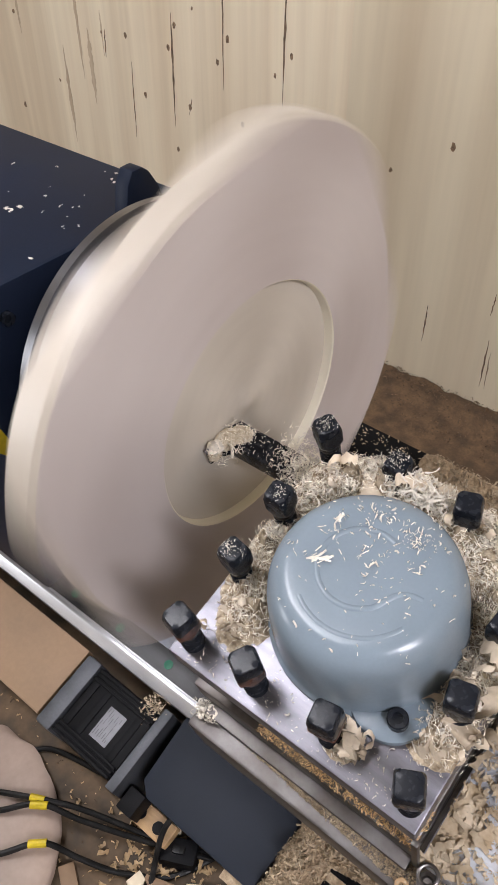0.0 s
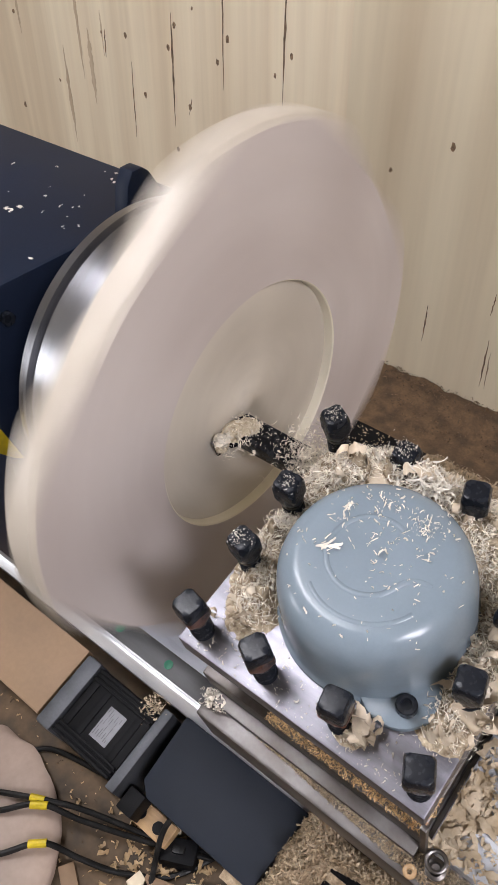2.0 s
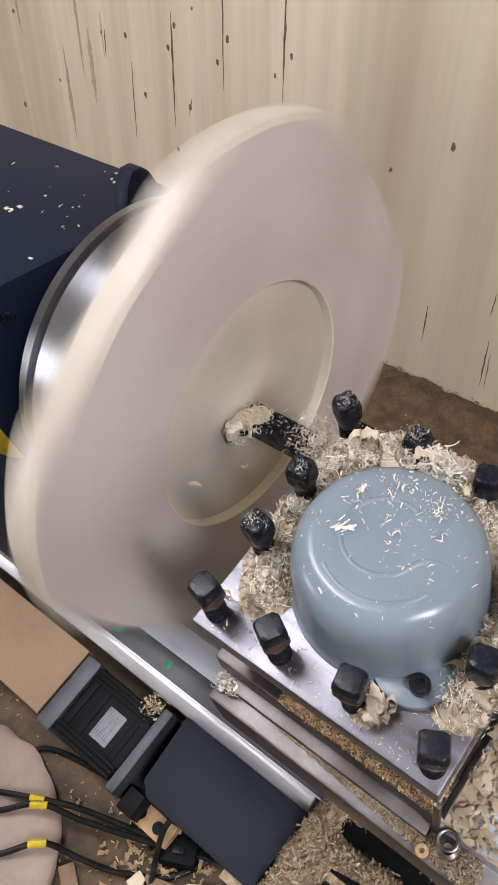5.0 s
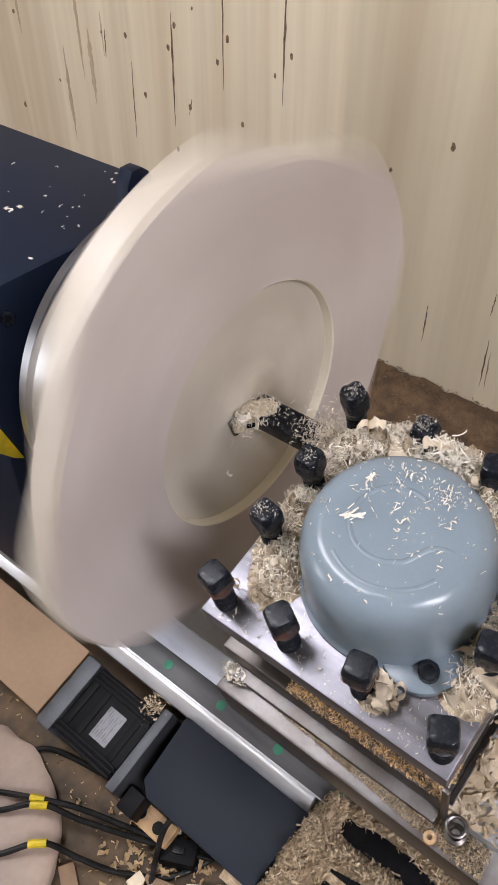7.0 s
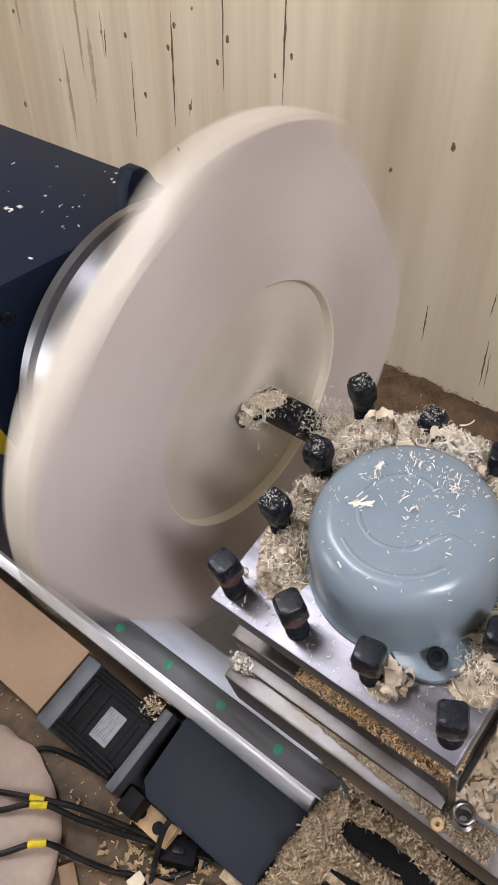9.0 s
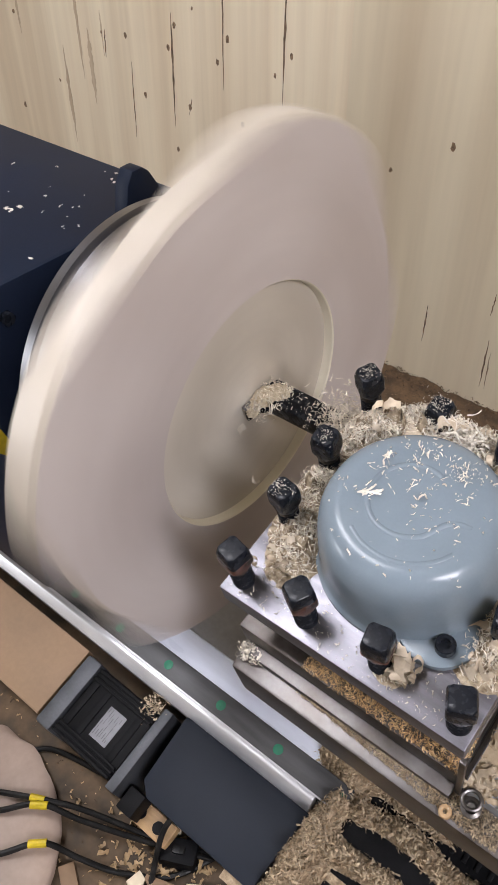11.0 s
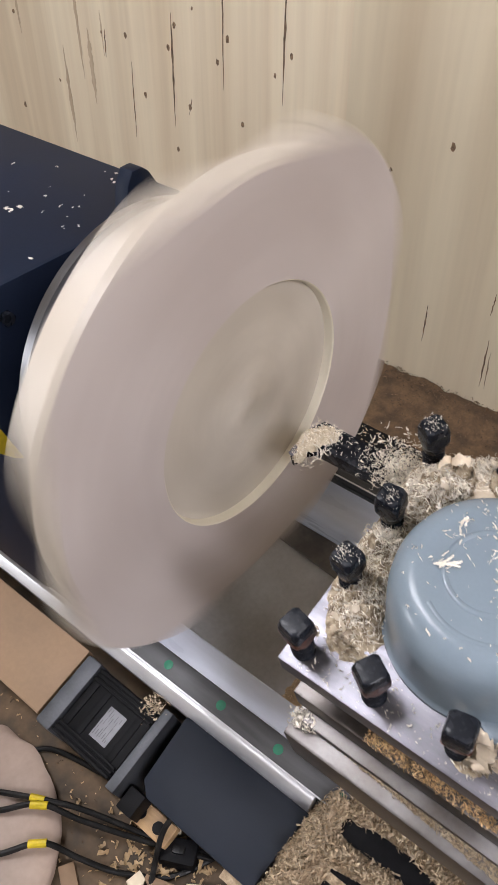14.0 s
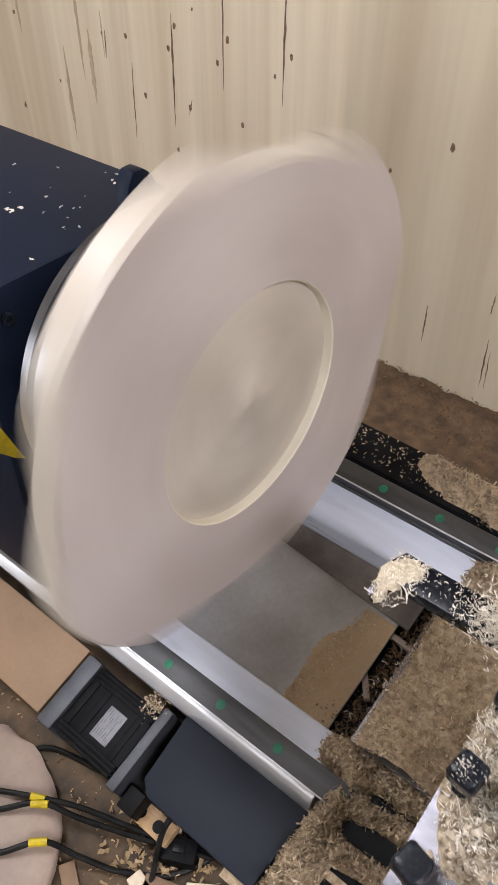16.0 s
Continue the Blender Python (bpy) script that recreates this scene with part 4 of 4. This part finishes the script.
# ---------------------------------------------------------------- still shavings
def still_shavings():
    rng = random.Random(21)

    def deck_h(x, y):
        return 0.008 + 0.007 * noise.noise((x * 22, y * 22, 1)) + 0.026 * gauss(x, y, 0.20, -0.125, 0.032) + 0.012 * gauss(x, y, 0.24, -0.06, 0.04) + 0.02 * gauss(x, y, 0.30, 0.03, 0.08) + 0.012 * gauss(x, y, 0.22, 0.055, 0.03)
    stuff_bm("sawdust", mound(0.156, 0.74, -0.127, 0.062, lambda x, y: max(0.001, deck_h(x, y)) * min(1, (x - 0.155) / 0.02), 0.005, 0.3, -0.267, 4, 60), DUST, "brown sawdust blanket on the slide cover", "sawdust")
    pts = []
    for _ in range(8000):
        x, y = 0.155 + 0.30 * rng.random() ** 1.3, rng.uniform(-0.128, 0.062)
        pts.append((x, y, -0.266 + deck_h(x, y) * min(1, (x - 0.155) / 0.02)))
    stuff("shavings", *curls(pts, rng, 0.0015, 0.0062, 0.3, (0.6, 5.0), 5, 0.8), DUSTY, "brown wood shavings covering the slide cover", "shavings")

    def rail_heap(x, y):
        end = 0.040 * gauss(x, y, 0.171, -0.178, 0.012) + 0.050 * gauss(x, y, 0.170, -0.206, 0.016) + 0.050 * gauss(x, y, 0.169, -0.236, 0.016) + 0.046 * gauss(x, y, 0.170, -0.266, 0.016)
        trail = 0.0
        for y0, half, top in ((-0.166, 0.0105, 0.036), (-0.207, 0.0100, 0.032)):
            trail += top * math.exp(-((y - y0 - 0.003 * math.sin(x * 60)) / half) ** 4) * min(1, max(0, (x - 0.180) / 0.012)) * (0.85 + 0.3 * noise.noise((x * 40, y0 * 90, 0)))
        lee = 0.034 * math.exp(-((y + 0.132) / 0.017) ** 4) * math.exp(-((x - 0.215) / 0.062) ** 4)
        return max(0.0, end + trail + lee + 0.026 * gauss(x, y, 0.142, -0.137, 0.014) + 0.026 * gauss(x, y, 0.160, -0.143, 0.014) + 0.026 * gauss(x, y, 0.176, -0.152, 0.013) - 0.003)
    stuff_bm("shavings_heap", mound(0.115, 0.5, -0.29, -0.125, rail_heap, 0.004, 0.6, -0.3045, 7, 70), DUST, "brown shavings heap burying the rail end", "shavings")
    pts = []
    while len(pts) < 11000:
        x, y = rng.uniform(0.115, 0.42), rng.uniform(-0.285, -0.125)
        h = rail_heap(x, y)
        if h > 0.001 and rng.random() < 0.25 + h / 0.02:
            pts.append((x, y, -0.3035 + h * rng.uniform(0.95, 1.2)))
    stuff("shavings", *curls(pts, rng, 0.002, 0.010, 0.22, (0.8, 5), 6, 0.9), DUSTY, "golden-brown wood shavings heaped over the rail end", "shavings")

    def rear_heap(x, y):
        return max(0, 0.009 * gauss(x, y, 0.055, 0.196, 0.020) + 0.010 * gauss(x, y, 0.09, 0.188, 0.026) + 0.014 * gauss(x, y, 0.15, 0.180, 0.036) + 0.020 * gauss(x, y, 0.22, 0.18, 0.04) + 0.022 * gauss(x, y, 0.30, 0.18, 0.05) - 0.002)
    stuff_bm("shavings_heap", mound(0.01, 0.5, 0.153, 0.2045, rear_heap, 0.004, 0.5, -0.2975, 9, 70), DUST, "grey-brown shavings on the rear strip", "shavings")

    def beam_heap(x, y):
        return max(0, 0.020 * gauss(x, y, 0.185, 0.090, 0.028) + 0.030 * gauss(x, y, 0.24, 0.10, 0.04) + 0.02 * gauss(x, y, 0.185, 0.135, 0.026) - 0.002)
    stuff_bm("shavings_heap", mound(0.10, 0.4, 0.068, 0.150, beam_heap, 0.004, 0.5, -0.3035, 6, 70), DUST, "brown shavings heaped on the far rail", "shavings")
    pts = []
    while len(pts) < 4600:
        x, y = rng.uniform(0.01, 0.36), rng.uniform(0.068, 0.207)
        h = rear_heap(x, y) if y > 0.151 else beam_heap(x, y)
        if h > 0.0005 and rng.random() < 0.1 + h / 0.012:
            pts.append((x, y, (-0.2965 if y > 0.151 else -0.302) + h * 1.1))
    stuff("shavings", *curls(pts, rng, 0.003, 0.010, 0.22, (0.6, 5), 5, 0.8), DUSTY, "brown wood shavings along the rear strip", "shavings")
    pts = [(rng.uniform(-0.06, 0.12), 0.160 + 0.042 * rng.random(), -0.2956) for _ in range(260)]
    stuff("chips", *curls(pts, rng, 0.0008, 0.0042, 0.5, (0.2, 2), 3, 0.2), DUSTY, "pale wood dust on the black strip", "wood chips")
    pts = [(0.052 + 0.018 * u * u + abs(rng.gauss(0, 0.012)), -0.122 + 0.14 * u, -0.3468) for u in (rng.random() for _ in range(900))]
    pts = [q for q in pts if q[0] < 0.110]
    stuff("chips", *curls(pts, rng, 0.0008, 0.0030, 0.4, (0.3, 3.0), 4, 0.3), DUSTY, "tan wood crumbs on the chute", "wood chips")
    pts = [(rng.uniform(0.116, 0.184), rng.uniform(-0.122, 0.060), -0.3605 + 0.003 * rng.random()) for _ in range(1500)]
    stuff("shavings", *curls(pts, rng, 0.003, 0.010, 0.35, (0.6, 4.0), 6, 0.6), BROWNCHIP, "brown shavings lying below the chute's end", "shavings")
    # specks on the headstock, level in the room
    lv = MACH @ pose(0, 0, 0, -TILT, 0, 0)
    specks = ((-0.262, -0.021, 4), (-0.256, -0.011, 4), (-0.26, -0.012, 2), (-0.256, 0.017, 2.5), (-0.298, 0.065, 2), (-0.336, 0.045, 3), (-0.178, -0.064, 3.5), (-0.219, 0.02, 3), (-0.189, -0.003, 2),
              (-0.233, 0.075, 4), (-0.243, 0.09, 2.5), (-0.253, 0.086, 1.5), (-0.234, -0.005, 2), (-0.267, 0.031, 1.5), (-0.231, 0.013, 2.5), (-0.21, 0.002, 1.5), (-0.198, -0.013, 2), (-0.289, 0.002, 1.5), (-0.229, 0.039, 1.5))
    for x, y, d in specks:
        # the heights are over the spindle, the places in the room
        pts = [(x + rng.gauss(0, 0.0006 * d), y + rng.gauss(0, 0.0004 * d), 0.1004) for _ in range(1 + int(d / 2))]
        stuff("chips", *curls(pts, rng, 0.0008 * d, 0.0013 * d, 0.7, (0.1, 0.8), 5, 0.1), WHITECHIP, "white wood specks on the navy headstock", "wood chips", lv)
    # bench litter
    pts = []
    for _ in range(2400):
        d = 0.005 + 0.10 * rng.random() ** 1.5
        pts.append((rng.uniform(-0.35, 0.35), WALL_Y - d, BENCH_Z + 0.004 + 0.020 * math.exp(-(d / 0.05) ** 2)))
    for _ in range(500):
        pts.append((rng.uniform(0.09, 0.2), rng.uniform(-0.14, 0.08), BENCH_Z + 0.062))
    for _ in range(900):
        pts.append((rng.uniform(-0.5, 0.4), rng.uniform(-0.5, -0.1), BENCH_Z + 0.002))
    stuff("shavings", *curls(pts, rng, 0.002, 0.007, 0.35, (1.0, 5), 6, 0.5), SHADECHIP, "dark brown shavings strewn over the bench", "shavings", pose(0, 0, 0))

    pts = [(rng.gauss(0.055, 0.04), rng.gauss(-0.215, 0.022), BENCH_Z + 0.003) for _ in range(150)]
    stuff("chips", *curls(pts, rng, 0.004, 0.014, 0.5, (0.5, 3.0), 6, 0.4), GOLD, "golden wood chips strewn under the belt cover", "wood chips", pose(0, 0, 0))
    pts = [(rng.uniform(-0.35, 0.15), rng.uniform(-0.36, -0.15), BENCH_Z + 0.002) for _ in range(420)]
    stuff("chips", *curls(pts, rng, 0.001, 0.0045, 0.5, (0.2, 2.5), 4, 0.3), GOLD, "small golden wood crumbs strewn over the bench", "wood chips", pose(0, 0, 0))

    def wall_heap(x, y):
        return 0.022 * math.exp(-((WALL_Y - y) / 0.05) ** 2) * (0.8 + 0.3 * noise.noise((x * 6, 0, 3)))
    stuff_bm("shavings_heap", mound(-0.7, 0.8, WALL_Y - 0.16, WALL_Y - 0.001, wall_heap, 0.008, 0.4, BENCH_Z, 2, 50), SHADEDUST, "brown sawdust drifted against the wall, shade in its colour", "sawdust", pose(0, 0, 0))
    # packed shavings lump beside the motor
    pts = [(-0.030 + rng.gauss(0, 0.006), -0.212 + rng.gauss(0, 0.006), -0.278 + rng.gauss(0, 0.004)) for _ in range(150)]
    stuff("shavings", *curls(pts, rng, 0.002, 0.006, 0.35, (2, 6), 6, 1.0), TANFLAKE, "clump of dusty shavings on the motor", "shavings")


still_shavings()


# ---------------------------------------------------------------- things by the bench's near edge
def near_things():
    b = thing("offcut_board", "smooth beige board lying beside the lathe", "board")
    part("board", box(-0.42, -0.135, -0.291, -0.209, -0.352, -0.292, 0.002), BEIGE, b)
    zb = BENCH_Z + 0.034

    def cable(pts, label, tags):
        c = thing("cable", label, "cable", pose(0, 0, 0), "cables on the bench")
        part("sheath", tube(pts, 0.0030, 10), RUBBER, c)
        for p, q in tags:
            part("tag", tube([p, q], 0.0040, 10), YELLOW, c, "yellow tape mark")
    cable([(-0.34, -0.30, zb), (-0.16, -0.302, zb), (-0.119, -0.279, zb), (-0.079, -0.257, zb + 0.002), (-0.040, -0.234, zb - 0.006), (0.018, -0.209, zb - 0.02), (0.054, -0.193, zb - 0.028), (0.12, -0.16, zb - 0.030)],
          "black cable with a yellow tape mark", [((-0.083, -0.259, zb + 0.002), (-0.070, -0.252, zb + 0.001))])
    cable([(-0.30, -0.36, zb), (-0.14, -0.312, zb), (-0.102, -0.291, zb), (-0.070, -0.258, zb + 0.004), (-0.03, -0.240, zb - 0.008), (0.03, -0.211, zb - 0.02), (0.09, -0.18, zb - 0.028)],
          "black cable with a yellow tape mark", [((-0.076, -0.264, zb + 0.004), (-0.062, -0.254, zb + 0.004))])
    cable([(-0.25, -0.41, zb), (-0.10, -0.338, zb), (-0.066, -0.314, zb), (-0.040, -0.280, zb + 0.002), (-0.005, -0.264, zb - 0.012), (0.03, -0.245, zb - 0.028), (0.072, -0.212, zb - 0.030), (0.10, -0.15, zb - 0.030)],
          "black cable with a yellow tape mark", [((-0.049, -0.289, zb + 0.002), (-0.036, -0.277, zb + 0.002))])
    cable([(-0.30, -0.22, zb - 0.03), (-0.17, -0.246, zb - 0.03), (-0.123, -0.207, zb - 0.03), (-0.06, -0.19, zb - 0.03)], "thin black cable behind the motor", [])
    cable([(0.05, -0.170, BENCH_Z + 0.06), (0.045, -0.200, BENCH_Z + 0.04), (0.058, -0.235, BENCH_Z + 0.006), (0.07, -0.27, BENCH_Z + 0.006)], "thin black cable hanging under the cover", [])
    con = thing("cable_connector", "black plastic connector where cables meet under the cover", "connector", pose(0.062, -0.198, BENCH_Z) @ pose(0, 0, 0, 0, 0, 28))
    part("shell", box(-0.018, 0.018, -0.012, 0.012, 0.0, 0.020, 0.003), BLACK, con)
    part("clip", box(-0.006, 0.006, -0.004, 0.004, 0.0198, 0.0225, 0.0008), RUBBER, con)
    # soft pale pouch under the cables
    j = thing("pouch", "pale beige plastic pouch lying under cables", "pouch", pose(-0.098, -0.312, BENCH_Z) @ pose(0, 0, 0, 0, 0, -38))
    t = bmesh.new()
    bmesh.ops.create_icosphere(t, subdivisions=4, radius=1)
    for v in t.verts:
        k = 1 + 0.10 * noise.noise(v.co * 1.6) + 0.03 * noise.noise(v.co * 5)
        v.co = Vector((v.co.x * 0.118 * k, v.co.y * 0.072 * k, max(0.0, 0.013 + v.co.z * 0.016 * k)))
    part("body", t, SACK, j)
    part("seam", tube([(-0.06, -0.05, 0.022), (0.0, -0.062, 0.022), (0.06, -0.048, 0.02)], 0.0016, 6), SACK, j)
    rng = random.Random(31)
    for x, y, a, l in ((0.012, -0.292, -30, 0.07), (0.080, -0.228, 20, 0.06), (0.030, -0.190, 40, 0.04), (0.110, -0.205, 35, 0.05), (0.062, -0.245, -12, 0.045)):
        o = thing("offcut", "small pale wooden offcut lying on the bench", "offcut", pose(x, y, BENCH_Z) @ pose(0, 0, 0, 0, 0, a), "offcuts on the bench")
        part("stick", box(-l / 2, l / 2, -0.008, 0.008, 0, 0.009, 0.0012), BEIGE if l > 0.055 else PINE, o)

    for x, y, a, l in ((0.117, -0.054, -51, 0.036), (0.120, 0.008, -5, 0.046)):
        o = thing("offcut", "narrow pinkish wooden offcut fallen below the chute", "offcut", MACH @ pose(x, y, -0.3612) @ pose(0, 0, 0, 0, 0, a), "offcuts on the bench")
        part("stick", box(-l / 2, l / 2, -0.0035, 0.0035, 0, 0.008, 0.001), SACK, o)


near_things()

# ---------------------------------------------------------------- what moves
TRAVEL = [(0.0, 0.0, 0.0), (1.0, 0.0, 0.0046), (2.0, 0.0, 0.0090), (3.0, 0.0, 0.0136), (4.0, 0.0, 0.0181), (6.5, 0.0, 0.0294), (7.5, 0.0, 0.0338), (8.5, 0.0, 0.0383),
          (9.0, 0.0, 0.0406), (11.5, 0.0, 0.0517), (12.5, 0.0, 0.0562), (12.9, 0.0010, 0.0579), (13.0, 0.0035, 0.0581), (13.2, 0.0135, 0.0565), (13.5, 0.0297, 0.0491), (14.0, 0.0580, 0.0340),
          (14.5, 0.0865, 0.0187), (15.0, 0.1143, 0.0039), (15.5, 0.1430, -0.0118), (16.0, 0.1702, -0.0285)]


# quarter turns by which the blank falls behind a sixth of a turn for each key, as the spindle load changes
LAG = [(-0.05, -0.54), (0.33, 0.0), (1.05, 1.0), (1.78, 2.0), (2.47, 3.0), (3.17, 4.0), (6.33, 8.0), (7.03, 9.0), (7.82, 10.0), (8.67, 11.0), (11.45, 14.0), (12.36, 15.0), (13.30, 16.0), (14.22, 17.0),
       (15.18, 18.0), (16.10, 19.0)]


def spin(k):
    """Degrees that the blank has turned by frame k."""
    t = k / FPS
    for (t0, n0), (t1, n1) in zip(LAG, LAG[1:]):
        if t <= t1:
            return 53 + 60 * k - 90 * (n0 + (n1 - n0) * (t - t0) / (t1 - t0))


def flying(rng, k):
    """One shaving that lies at the cutting edge, is thrown off, and lands on the chute."""
    t0 = 0.05 + 0.13 * k
    v, f = curls([(0, 0, 0)], rng, 0.006, 0.016, 0.30, (1.5, 5.0), 8, 0.5)
    me = bpy.data.meshes.new("flying_shaving")
    me.from_pydata(v, [], f)
    me.materials.append(SHAVE)
    ob = tagged(new("flying_shaving", me), "pale curled shaving thrown off the cutting edge", "shaving", "flying shavings")
    y0 = -0.052
    out = Vector((rng.uniform(0.01, 0.05), rng.uniform(-0.07, 0.01), rng.uniform(-0.02, 0.03)))
    land = Vector((rng.uniform(0.118, 0.178), rng.uniform(-0.11, 0.04), -0.358))
    ax = Vector((rng.uniform(-1, 1), rng.uniform(-1, 1), rng.uniform(-1, 1))).normalized()

    def at(t):
        for a, b in zip(TRAVEL, TRAVEL[1:]):
            if t <= b[0]:
                u = (t - a[0]) / (b[0] - a[0])
                return Vector((a[1] + (b[1] - a[1]) * u, a[2] + (b[2] - a[2]) * u, 0))
    rows = []
    rest = Vector((0.001, y0, 0.0065))
    if t0 > 0.06:
        rows.append((0.0, rest + at(0), 0))
        rows.append((t0 * 0.5, rest + at(t0 * 0.5), 0))
    rows.append((t0 if t0 > 0.06 else 0.0, rest + at(t0), 0))
    p = rest + at(t0)
    rows.append((t0 + 0.10, p + out * 0.6 + Vector((0.004, 0, 0)), 60))
    rows.append((t0 + 0.25, p + out, 120))
    rows.append((t0 + 0.45, (p + out).lerp(land, 0.45), 190))
    rows.append((t0 + 0.65, land, 250))
    rows.append((16.0, land, 250))
    return ob, [(t, MACH @ Matrix.Translation(q) @ Matrix.Rotation(radians(a), 4, ax)) for t, q, a in rows]


def motions():
    rng = random.Random(77)
    for k in range(96):
        walk(*flying(rng, k))
    rows = [(t, MACH @ Matrix.Translation((dx, dy, 0))) for t, dx, dy in TRAVEL]
    for ob in [turret, tool_ob] + RIDERS:
        walk(ob, rows)
    n = int(16 * FPS)
    walk(blank_ob, [(k / FPS, MACH @ Matrix.Rotation(radians(spin(k)), 4, "X")) for k in range(n + 1)])
    walk(chuck_ob, [(k / FPS, Matrix.Rotation(radians(spin(k)), 4, "X")) for k in range(n + 1)])


motions()
